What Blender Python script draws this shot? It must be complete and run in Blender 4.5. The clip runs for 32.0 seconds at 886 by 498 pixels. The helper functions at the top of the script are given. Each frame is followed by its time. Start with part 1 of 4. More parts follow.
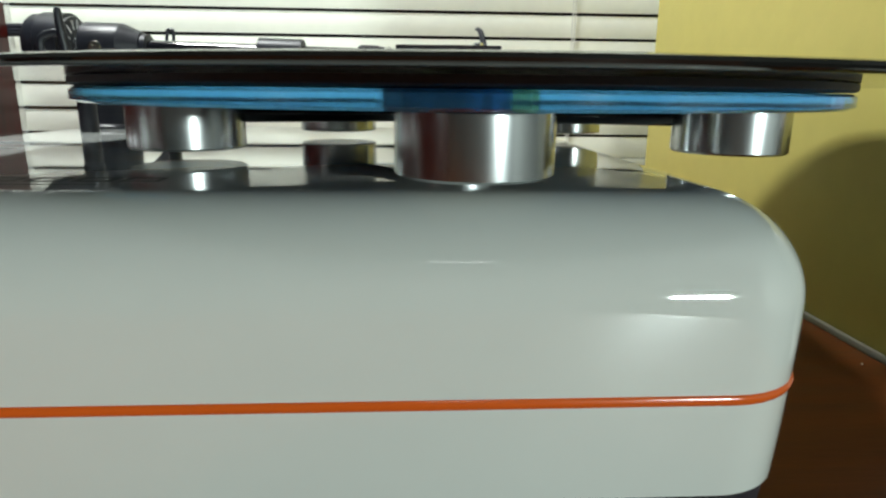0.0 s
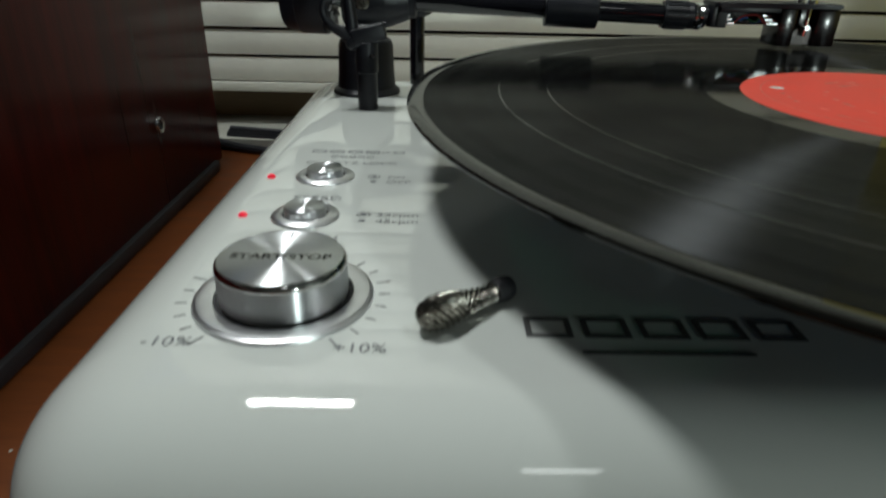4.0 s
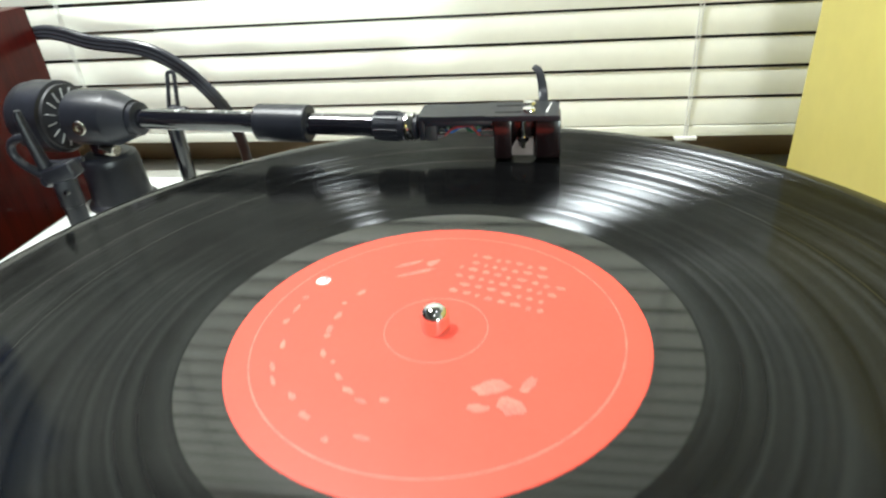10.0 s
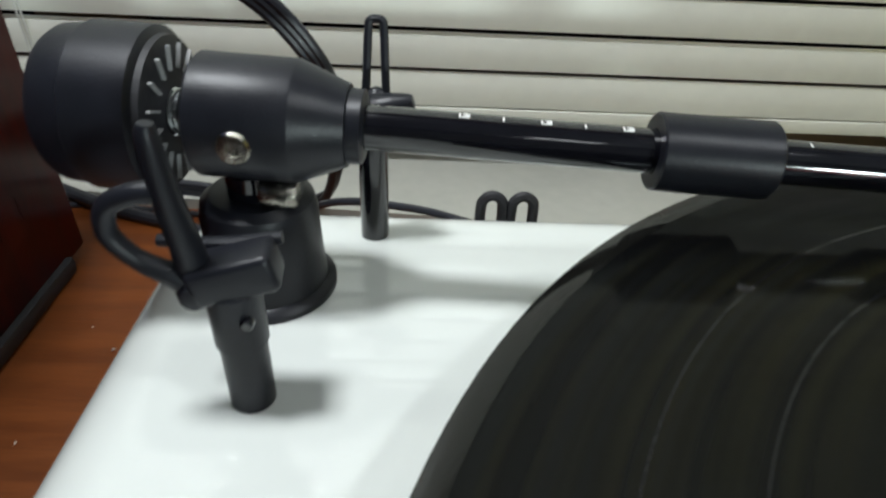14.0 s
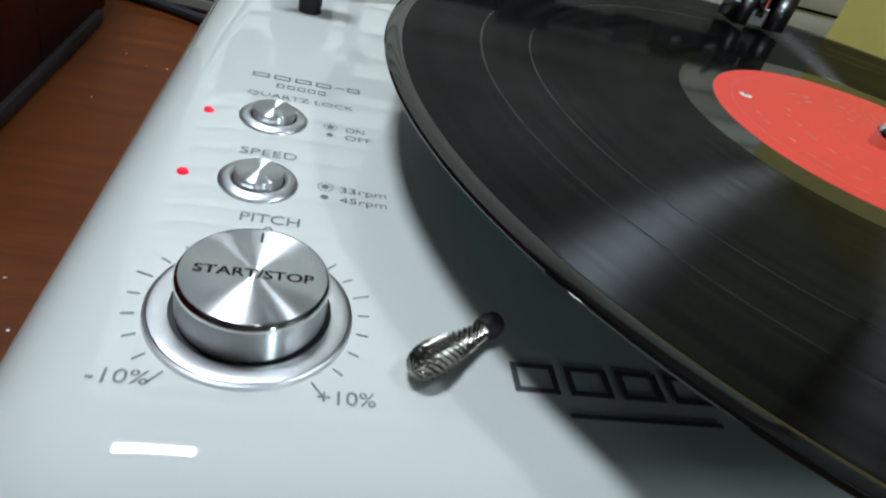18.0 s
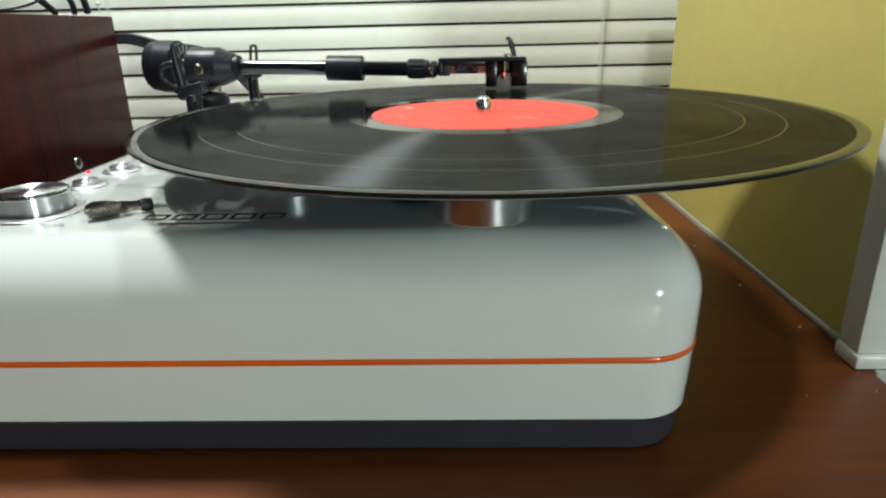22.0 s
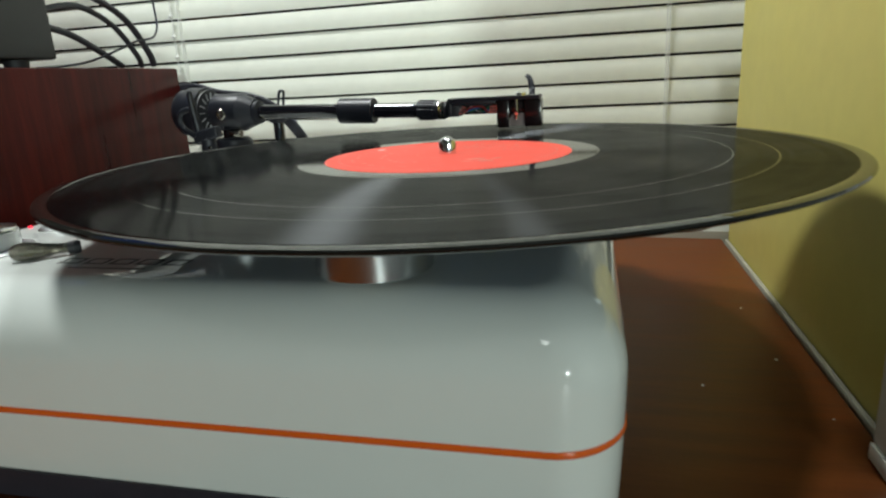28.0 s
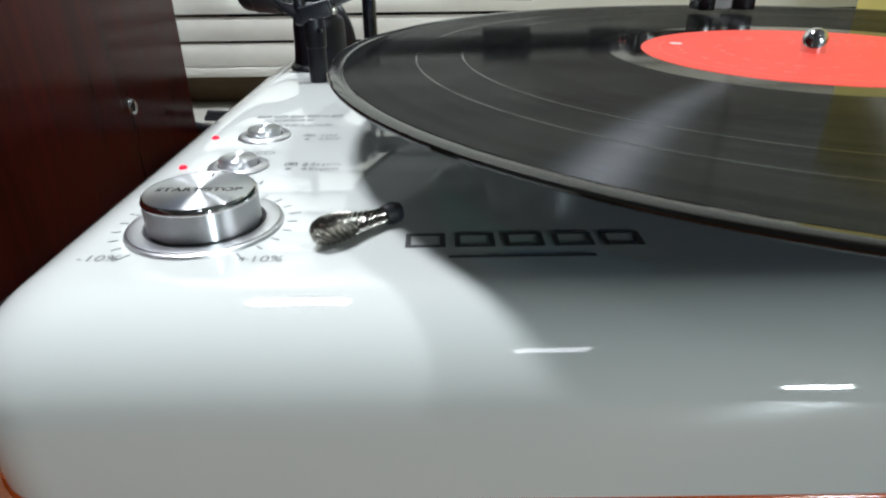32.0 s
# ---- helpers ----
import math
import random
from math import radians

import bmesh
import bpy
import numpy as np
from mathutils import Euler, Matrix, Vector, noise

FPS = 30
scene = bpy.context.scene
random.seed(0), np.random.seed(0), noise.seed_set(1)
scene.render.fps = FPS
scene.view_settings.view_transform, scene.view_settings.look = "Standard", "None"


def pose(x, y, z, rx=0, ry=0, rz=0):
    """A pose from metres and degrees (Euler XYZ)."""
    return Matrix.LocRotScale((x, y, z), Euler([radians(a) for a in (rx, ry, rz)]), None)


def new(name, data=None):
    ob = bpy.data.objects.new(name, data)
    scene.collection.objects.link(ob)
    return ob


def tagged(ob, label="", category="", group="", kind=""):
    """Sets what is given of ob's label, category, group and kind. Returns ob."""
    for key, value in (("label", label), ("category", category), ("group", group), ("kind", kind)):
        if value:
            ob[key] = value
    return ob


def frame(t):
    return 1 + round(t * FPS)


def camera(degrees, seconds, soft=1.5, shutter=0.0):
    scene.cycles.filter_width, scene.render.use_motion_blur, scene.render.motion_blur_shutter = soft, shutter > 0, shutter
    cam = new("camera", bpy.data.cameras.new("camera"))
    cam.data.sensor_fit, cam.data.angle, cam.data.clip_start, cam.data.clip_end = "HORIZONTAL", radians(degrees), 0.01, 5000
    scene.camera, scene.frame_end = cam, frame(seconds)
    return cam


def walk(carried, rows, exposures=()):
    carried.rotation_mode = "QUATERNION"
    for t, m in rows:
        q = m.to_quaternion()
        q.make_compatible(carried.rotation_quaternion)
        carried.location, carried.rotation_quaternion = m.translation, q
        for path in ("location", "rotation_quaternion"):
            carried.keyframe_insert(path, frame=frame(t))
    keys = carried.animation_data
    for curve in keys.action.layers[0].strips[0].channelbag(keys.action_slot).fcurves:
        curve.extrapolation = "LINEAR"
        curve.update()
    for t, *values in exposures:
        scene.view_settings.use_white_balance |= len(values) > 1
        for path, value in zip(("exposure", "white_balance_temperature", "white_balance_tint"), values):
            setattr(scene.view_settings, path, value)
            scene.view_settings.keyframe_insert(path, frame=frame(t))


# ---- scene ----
cam = camera(71.0, 32.0, soft=2.2, shutter=0.3)
# t, x, y, z, yaw, pitch, roll
PATH = [
    (0, -0.0175, -0.2267, 0.0952, -3.09, -14.11, -0.60),
    (0.5, -0.0245, -0.2585, 0.1033, -0.51, -14.37, -0.23),
    (1, -0.0547, -0.2846, 0.1086, 1.05, -14.37, -0.47),
    (1.5, -0.0948, -0.2924, 0.1110, 1.75, -14.55, -0.27),
    (2, -0.1271, -0.2793, 0.1102, 1.97, -14.87, -0.68),
    (2.5, -0.1394, -0.2506, 0.1020, 1.83, -16.38, -1.17),
    (3, -0.1407, -0.2281, 0.1035, 1.81, -19.31, -1.22),
    (3.5, -0.1417, -0.1996, 0.1142, 1.36, -22.83, -1.86),
    (4, -0.1413, -0.1769, 0.1374, -0.03, -25.85, -1.17),
    (4.5, -0.1434, -0.1613, 0.1605, -0.43, -26.70, -1.32),
    (6.5, -0.1005, -0.2485, 0.1450, -0.19, -24.14, -0.56),
    (7, -0.0616, -0.2636, 0.1463, -0.05, -23.37, -0.03),
    (7.5, -0.0185, -0.2707, 0.1585, 0.90, -23.41, 0.05),
    (8, 0.0078, -0.2538, 0.1662, 5.53, -24.79, 0.36),
    (8.5, 0.0268, -0.2336, 0.1745, 10.02, -27.10, 2.61),
    (9, 0.0416, -0.2126, 0.1764, 12.66, -28.00, 2.92),
    (9.5, 0.0387, -0.1699, 0.1900, 11.42, -29.84, 3.73),
    (10, 0.0274, -0.1213, 0.1944, 8.85, -30.02, 4.03),
    (10.5, 0.0090, -0.0795, 0.1923, 6.29, -30.88, 3.68),
    (11, -0.0023, -0.0401, 0.1894, 5.24, -31.69, 3.57),
    (11.5, -0.0201, -0.0114, 0.1903, 2.67, -31.66, 3.21),
    (12, -0.0439, 0.0086, 0.1869, -1.08, -32.24, 1.62),
    (12.5, -0.0765, 0.0204, 0.1824, -3.44, -32.41, 0.63),
    (13, -0.1073, 0.0298, 0.1792, -2.57, -33.07, 0.40),
    (13.5, -0.1443, 0.0416, 0.1705, -5.48, -36.70, -5.54),
    (14, -0.1406, 0.0075, 0.1682, -0.65, -35.32, -2.49),
    (14.5, -0.1452, -0.0093, 0.1610, -0.69, -36.85, -5.71),
    (16.5, -0.1645, -0.0783, 0.1487, -4.42, -37.52, -13.23),
    (17, -0.1690, -0.0988, 0.1495, -4.51, -37.46, -13.84),
    (17.5, -0.1677, -0.1247, 0.1519, -5.09, -37.74, -13.99),
    (18, -0.1648, -0.1508, 0.1548, -5.87, -37.40, -13.85),
    (18.5, -0.1618, -0.1741, 0.1584, -6.62, -37.08, -13.92),
    (19, -0.1543, -0.1978, 0.1660, -6.97, -36.53, -12.78),
    (19.5, -0.1359, -0.2295, 0.1747, -6.09, -34.97, -9.94),
    (20, -0.0973, -0.2526, 0.1853, -4.25, -32.54, -5.18),
    (20.5, -0.0446, -0.2726, 0.1897, -1.41, -29.77, -0.72),
    (21, -0.0095, -0.2876, 0.1852, 2.26, -27.23, 1.77),
    (21.5, 0.0034, -0.2935, 0.1649, 4.68, -23.68, 3.34),
    (22, -0.0108, -0.2925, 0.1374, 1.39, -19.66, 1.27),
    (22.5, -0.0561, -0.2826, 0.1284, -0.36, -15.77, -0.15),
    (23, -0.0876, -0.2620, 0.1071, -0.77, -14.79, 0.04),
    (23.5, -0.1118, -0.2368, 0.0972, -0.05, -13.71, -0.13),
    (24, -0.1265, -0.2080, 0.0944, -0.29, -13.22, 1.10),
    (24.5, -0.0895, -0.1970, 0.0978, -0.35, -13.95, 1.80),
    (25, -0.0490, -0.2040, 0.0962, 0.55, -13.45, 1.20),
    (25.5, -0.0140, -0.2232, 0.0962, 2.10, -13.70, 1.35),
    (27.5, 0.0697, -0.2830, 0.1265, 12.94, -15.08, 1.88),
    (28, 0.0591, -0.2577, 0.1310, 13.00, -15.38, 3.04),
    (28.5, 0.0352, -0.2214, 0.1382, 11.43, -16.31, 2.07),
    (29, -0.0014, -0.1977, 0.1495, 7.44, -18.72, 1.30),
    (29.5, -0.0294, -0.1780, 0.1601, 2.71, -22.17, 0.94),
    (30, -0.0628, -0.1645, 0.1811, -0.16, -25.84, 1.54),
    (30.5, -0.0962, -0.1633, 0.1817, -3.49, -27.83, -0.75),
    (31, -0.1167, -0.1697, 0.1644, -1.59, -28.55, -0.70),
    (31.5, -0.1219, -0.1821, 0.1447, -1.44, -28.16, -0.10),
    (32, -0.1175, -0.2010, 0.1336, -0.55, -26.69, 0.57),
]
walk(cam, [(t, pose(x, y, z, 90 + p, r, w)) for t, x, y, z, w, p, r in PATH],
     exposures=[(0, 0.52, 6500, 10), (1, 0.02, 6500, 10), (2, 0.02, 6500, 10), (3, -0.41, 6500, 10), (4, -1.03, 6500, 10), (7, -0.13, 6500, 10), (8, 0.18, 6500, 10), (9, 0.67, 6500, 10), (10, 1.01, 6500, 10), (11, 0.45, 6500, 10), (12.5, 0.33, 6500, 10), (14, -0.26, 6300, 14), (17, -0.23, 6050, 17), (18, -0.58, 5900, 13), (19, -0.13, 6200, 14), (20, 0.05, 6400, 10), (21, 0.27, 6500, 10), (22, 0.28, 6500, 10), (23, -0.16, 6500, 10), (24, -0.48, 6500, 10), (25, -0.33, 6500, 10), (28, 0.02, 6500, 10), (29, 0.59, 6400, 10), (30, 0.88, 6200, 10), (31, 0.76, 6150, 13), (32, 0.1, 6150, 18)])

# ---- world and lamps ----
ZT = 0.075      # top of the deck
TAU = 2 * math.pi
world = bpy.data.worlds.new("room_dark")
scene.world = world
world.use_nodes = True
world.node_tree.nodes["Background"].inputs[0].default_value = (0.02, 0.022, 0.025, 1)
world.node_tree.nodes["Background"].inputs[1].default_value = 0.3


def tube_lamp(name, x, y, z, sx, sy, watts, colour=(0.90, 0.95, 0.93)):
    d = bpy.data.lights.new(name, "AREA")
    d.shape, d.size, d.size_y, d.energy, d.color = "RECTANGLE", sx, sy, watts, colour
    o = new(name, d)
    o.location = (x, y, z)
    return o


# two light heads over the back of the desk, and one ceiling light
HEADS = [(-0.345, 0.11, 0.86, 0.15, 0.10, 7.8), (0.16, -0.085, 0.61, 0.045, 0.032, 1.15)]
for v_ in HEADS:
    tube_lamp("desk_lamp", *v_)
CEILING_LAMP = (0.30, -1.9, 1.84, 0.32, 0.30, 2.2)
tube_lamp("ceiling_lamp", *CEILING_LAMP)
# unseen lit panel behind the camera: added as front fill, placed by a glint
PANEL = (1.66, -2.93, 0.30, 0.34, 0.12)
panel_lamp = tube_lamp("fill_lamp", PANEL[0], PANEL[1], PANEL[2], PANEL[3], PANEL[4], 49.0, (0.82, 0.97, 0.92))
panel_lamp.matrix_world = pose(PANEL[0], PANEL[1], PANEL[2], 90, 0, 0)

# ---- materials ----


def material(name, colour, rough=0.5, metal=0.0, var=0.08, scale=40.0, bump=0.0, bscale=300.0, spec=0.5, coat=0.0,
             stretch=(1, 1, 1), second=None, rvar=0.06, emit=0.0, aniso=0.0, trans=0.0, turn=0.25, coat_rough=0.03):
    """Principled surface with a coarse and a fine noise in colour and gloss."""
    m = bpy.data.materials.new(name)
    m.use_nodes = True
    nt = m.node_tree
    L, N = nt.links, nt.nodes
    b = N["Principled BSDF"]
    tc = N.new("ShaderNodeTexCoord")
    mp = N.new("ShaderNodeMapping")
    mp.inputs["Scale"].default_value = stretch
    L.new(tc.outputs["Object"], mp.inputs[0])
    n1 = N.new("ShaderNodeTexNoise")
    n1.inputs["Scale"].default_value, n1.inputs["Detail"].default_value = scale, 3
    n2 = N.new("ShaderNodeTexNoise")
    n2.inputs["Scale"].default_value, n2.inputs["Detail"].default_value = scale * 9, 2
    for n in (n1, n2):
        L.new(mp.outputs[0], n.inputs["Vector"])
    add = N.new("ShaderNodeMath")
    add.operation = "MULTIPLY_ADD"
    L.new(n2.outputs[0], add.inputs[0])
    add.inputs[1].default_value = 0.5
    L.new(n1.outputs[0], add.inputs[2])
    ramp = N.new("ShaderNodeMapRange")
    ramp.inputs[1].default_value, ramp.inputs[2].default_value = 0.45, 1.05
    L.new(add.outputs[0], ramp.inputs[0])
    mix = N.new("ShaderNodeMix")
    mix.data_type = "RGBA"
    dark = second or tuple(c * (1 - 2 * var) for c in colour)
    lite = tuple(min(1, c * (1 + var)) for c in colour) if not second else colour
    mix.inputs[6].default_value, mix.inputs[7].default_value = (*dark, 1), (*lite, 1)
    L.new(ramp.outputs[0], mix.inputs[0])
    L.new(mix.outputs[2], b.inputs["Base Color"])
    rr = N.new("ShaderNodeMapRange")
    rr.inputs[3].default_value, rr.inputs[4].default_value = max(0.0, rough - rvar), rough + rvar
    L.new(n1.outputs[0], rr.inputs[0])
    L.new(rr.outputs[0], b.inputs["Roughness"])
    b.inputs["Metallic"].default_value = metal
    b.inputs["Specular IOR Level"].default_value = spec
    b.inputs["Coat Weight"].default_value, b.inputs["Coat Roughness"].default_value = coat, coat_rough
    b.inputs["Transmission Weight"].default_value = trans
    if aniso:
        t = N.new("ShaderNodeTangent")
        t.direction_type, t.axis = "RADIAL", "Z"
        L.new(t.outputs[0], b.inputs["Tangent"])
        b.inputs["Anisotropic"].default_value = aniso
        b.inputs["Anisotropic Rotation"].default_value = turn
    if emit:
        b.inputs["Emission Color"].default_value = (*colour, 1)
        b.inputs["Emission Strength"].default_value = emit
    if bump:
        bm_ = N.new("ShaderNodeBump")
        bm_.inputs["Strength"].default_value, bm_.inputs["Distance"].default_value = bump, 0.0006
        n3 = N.new("ShaderNodeTexNoise")
        n3.inputs["Scale"].default_value, n3.inputs["Detail"].default_value = bscale, 3
        L.new(mp.outputs[0], n3.inputs["Vector"])
        L.new(n3.outputs[0], bm_.inputs["Height"])
        L.new(bm_.outputs[0], b.inputs["Normal"])
    return m


LACQUER = material("white_lacquer", (0.75, 0.785, 0.75), 0.03, var=0.012, scale=9, rvar=0.012, coat=0.6, coat_rough=0.012)
PLINTH = material("charcoal_paint", (0.032, 0.030, 0.040), 0.42, var=0.1, scale=60, bump=0.1, bscale=900)
ORANGE = material("orange_enamel", (0.80, 0.13, 0.015), 0.16, var=0.03, scale=30, coat=0.5)
STEEL = material("brushed_steel", (0.55, 0.57, 0.58), 0.22, metal=1, var=0.05, scale=120, stretch=(1, 1, 0.1))
TURNED = material("turned_aluminium", (0.80, 0.82, 0.84), 0.36, metal=1, var=0.04, scale=200, aniso=1.0, rvar=0.03)
SATIN = material("satin_aluminium", (0.74, 0.75, 0.76), 0.34, metal=1, var=0.03, scale=200)
CHROME = material("chrome", (0.75, 0.75, 0.74), 0.05, metal=1, var=0.03, scale=150, rvar=0.03)
NICKEL = material("worn_nickel", (0.36, 0.34, 0.30), 0.22, metal=1, var=0.3, scale=420, bump=0.3, bscale=1300)
MATT = material("matt_black_metal", (0.010, 0.011, 0.016), 0.38, var=0.12, scale=120, bump=0.08, bscale=1500, spec=0.36)
GLOSS = material("gloss_black_tube", (0.006, 0.006, 0.009), 0.10, var=0.2, scale=90, coat=0.7)
RUBBER = material("black_rubber", (0.018, 0.018, 0.022), 0.55, var=0.15, scale=150, bump=0.15, bscale=900)
CABLE = material("cable_sheath", (0.022, 0.023, 0.03), 0.33, var=0.15, scale=120)
VINYL = material("vinyl_smooth", (0.008, 0.008, 0.007), 0.06, var=0.15, scale=60, rvar=0.03)


def grooved(name):
    """Black vinyl cut with fine grooves: tight gloss along the groove, wide gloss across it, in bands that change with the radius."""
    m = bpy.data.materials.new(name)
    m.use_nodes = True
    nt = m.node_tree
    L, N = nt.links, nt.nodes
    b = N["Principled BSDF"]
    b.inputs["Base Color"].default_value = (0.0018, 0.0018, 0.002, 1)
    b.inputs["Roughness"].default_value = 0.6
    b.inputs["Specular IOR Level"].default_value = 0.0
    tc = N.new("ShaderNodeTexCoord")
    flat = N.new("ShaderNodeVectorMath")
    flat.operation = "MULTIPLY"
    flat.inputs[1].default_value = (1, 1, 0)
    L.new(tc.outputs["Object"], flat.inputs[0])
    ln = N.new("ShaderNodeVectorMath")
    ln.operation = "LENGTH"
    L.new(flat.outputs[0], ln.inputs[0])

    def band(scale, lo, hi, out_lo, out_hi, detail=2):
        nz = N.new("ShaderNodeTexNoise")
        nz.noise_dimensions = "1D"
        nz.inputs["Scale"].default_value, nz.inputs["Detail"].default_value = scale, detail
        L.new(ln.outputs["Value"], nz.inputs["W"])
        mr = N.new("ShaderNodeMapRange")
        for i, v in enumerate((lo, hi, out_lo, out_hi)):
            mr.inputs[i + 1].default_value = v
        L.new(nz.outputs[0], mr.inputs[0])
        return mr.outputs[0]

    def times(u, v):
        k = N.new("ShaderNodeMath")
        k.operation = "MULTIPLY"
        for i, w in enumerate((u, v)):
            if isinstance(w, float):
                k.inputs[i].default_value = w
            else:
                L.new(w, k.inputs[i])
        return k.outputs[0]

    dust = N.new("ShaderNodeTexNoise")
    dust.inputs["Scale"].default_value, dust.inputs["Detail"].default_value = 38, 6
    L.new(tc.outputs["Object"], dust.inputs["Vector"])
    film = N.new("ShaderNodeMapRange")
    for i, v in enumerate((0.3, 0.7, 0.8, 1.15)):
        film.inputs[i + 1].default_value = v
    L.new(dust.outputs[0], film.inputs[0])
    fr = N.new("ShaderNodeFresnel")
    fr.inputs["IOR"].default_value = 1.52
    tan = N.new("ShaderNodeTangent")
    tan.direction_type, tan.axis = "RADIAL", "Z"
    out = N.new("ShaderNodeVectorMath")
    out.operation = "NORMALIZE"
    L.new(flat.outputs[0], out.inputs[0])
    up = N.new("ShaderNodeNewGeometry")
    walls = []
    for side, lean, strength, rough, aniso in ((-1.0, band(300.0, 0.35, 0.65, 0.52, 0.80, 1), times(band(240.0, 0.35, 0.65, 0.45, 1.6), 0.015), 0.245, 0.61),
                                               (1.0, band(420.0, 0.35, 0.65, 0.54, 0.62, 1), times(band(520.0, 0.35, 0.65, 0.88, 1.12), 0.0052), 0.30, 0.52)):
        sc = N.new("ShaderNodeVectorMath")
        sc.operation = "SCALE"
        L.new(out.outputs[0], sc.inputs[0])
        L.new(times(lean, side), sc.inputs["Scale"])
        ad = N.new("ShaderNodeVectorMath")
        L.new(up.outputs["Normal"], ad.inputs[0])
        L.new(sc.outputs[0], ad.inputs[1])
        nm = N.new("ShaderNodeVectorMath")
        nm.operation = "NORMALIZE"
        L.new(ad.outputs[0], nm.inputs[0])
        gl = N.new("ShaderNodeBsdfAnisotropic")
        gl.inputs["Color"].default_value = (0.90, 0.95, 1.0, 1)
        gl.inputs["Roughness"].default_value = rough
        gl.inputs["Anisotropy"].default_value = aniso
        L.new(tan.outputs[0], gl.inputs["Tangent"])
        L.new(nm.outputs[0], gl.inputs["Normal"])
        gl.distribution = "BECKMANN"
        walls.append((gl, strength))
    mirror = N.new("ShaderNodeBsdfAnisotropic")
    mirror.inputs["Roughness"].default_value = 0.11
    mirror.inputs["Anisotropy"].default_value = 0.3
    L.new(tan.outputs[0], mirror.inputs["Tangent"])
    m1 = N.new("ShaderNodeMixShader")
    L.new(times(times(fr.outputs[0], film.outputs[0]), 0.30), m1.inputs[0])
    L.new(b.outputs[0], m1.inputs[1])
    L.new(mirror.outputs[0], m1.inputs[2])
    last = m1
    for gl, strength in walls:
        m2 = N.new("ShaderNodeMixShader")
        L.new(strength, m2.inputs[0])
        L.new(last.outputs[0], m2.inputs[1])
        L.new(gl.outputs[0], m2.inputs[2])
        last = m2
    L.new(last.outputs[0], N["Material Output"].inputs["Surface"])
    return m


GROOVE = grooved("vinyl_groove")
GAP = material("vinyl_gap", (0.008, 0.008, 0.008), 0.07, var=0.3, scale=60, rvar=0.03, spec=0.24)
LABEL = material("coral_paper", (0.82, 0.075, 0.047), 0.5, var=0.04, scale=60, spec=0.3)
PRINT = material("pale_print", (0.83, 0.155, 0.115), 0.5, var=0.25, scale=200)
ACRYL = material("blue_acrylic", (0.13, 0.54, 1.0), 0.06, var=0.10, scale=22, stretch=(1, 1, 30), second=(0.07, 0.40, 0.96), trans=0.92)
INK = material("grey_ink", (0.22, 0.23, 0.24), 0.5, var=0.1, scale=300)
INKB = material("black_ink", (0.010, 0.010, 0.011), 0.6, var=0.1, scale=300, spec=0.15)
INKD = material("dark_grey_ink", (0.10, 0.10, 0.10), 0.6, var=0.1, scale=300, spec=0.2)
WHITEINK = material("white_ink", (0.75, 0.75, 0.72), 0.5, var=0.05, scale=300)
DIALINK = material("dial_ink", (0.38, 0.38, 0.38), 0.5, var=0.1, scale=300)
LEDRED = material("red_led", (1.0, 0.01, 0.04), 0.3, var=0.02, emit=0.7)
CARTR = material("smoked_red_plastic", (0.0075, 0.0035, 0.004), 0.20, var=0.2, scale=150, coat=0.05)
STYLUS = material("taupe_plastic", (0.16, 0.13, 0.125), 0.4, var=0.08, scale=200)
WOOD = material("table_veneer", (0.18, 0.050, 0.010), 0.45, var=0.2, scale=8, stretch=(0.9, 15, 15), second=(0.095, 0.024, 0.005), bump=0.08, bscale=120, spec=0.25)
MAHOG = material("mahogany_gloss", (0.070, 0.0060, 0.004), 0.30, var=0.2, scale=10, stretch=(4, 14, 0.8), second=(0.018, 0.002, 0.0018), coat=0.03, coat_rough=0.12, spec=0.09)
SLATM = material("cream_slat_enamel", (0.90, 0.91, 0.81), 0.42, var=0.035, scale=12)
CORD = material("white_cord", (0.78, 0.78, 0.74), 0.6, var=0.06, scale=500)
YELLOW = material("yellow_wall_paint", (0.60, 0.52, 0.14), 0.55, var=0.045, scale=9, bump=0.12, bscale=220)
PLASTER = material("grey_wall_paint", (0.42, 0.42, 0.40), 0.6, var=0.04, scale=7, bump=0.1, bscale=150)
SILLM = material("white_sill_paint", (0.44, 0.44, 0.39), 0.45, var=0.06, scale=14)
FRAMEB = material("brown_window_frame", (0.16, 0.10, 0.045), 0.45, var=0.15, scale=25, stretch=(0.3, 3, 3))
TRIM = material("white_trim_gloss", (0.76, 0.76, 0.70), 0.35, var=0.04, scale=20)
DIMWALL = material("unseen_dark_wall", (0.10, 0.055, 0.03), 0.6, var=0.2, scale=6, stretch=(6, 6, 0.6))
BEIGE = material("grey_beige_panel", (0.36, 0.35, 0.28), 0.5, var=0.06, scale=12)
BOXM = material("amp_case_black", (0.013, 0.013, 0.014), 0.45, var=0.1, scale=80, bump=0.15, bscale=1200)
CARPET = material("floor_carpet", (0.045, 0.045, 0.05), 0.9, var=0.2, scale=30, bump=0.5, bscale=300)
CEIL = material("ceiling_board", (0.20, 0.205, 0.20), 0.8, var=0.04, scale=10)
WIRES = [material("wire_" + n, c, 0.4) for n, c in (("red", (0.22, 0.02, 0.02)), ("blue", (0.02, 0.08, 0.26)), ("green", (0.02, 0.10, 0.04)), ("white", (0.4, 0.4, 0.4)))]

# ---- mesh helpers ----


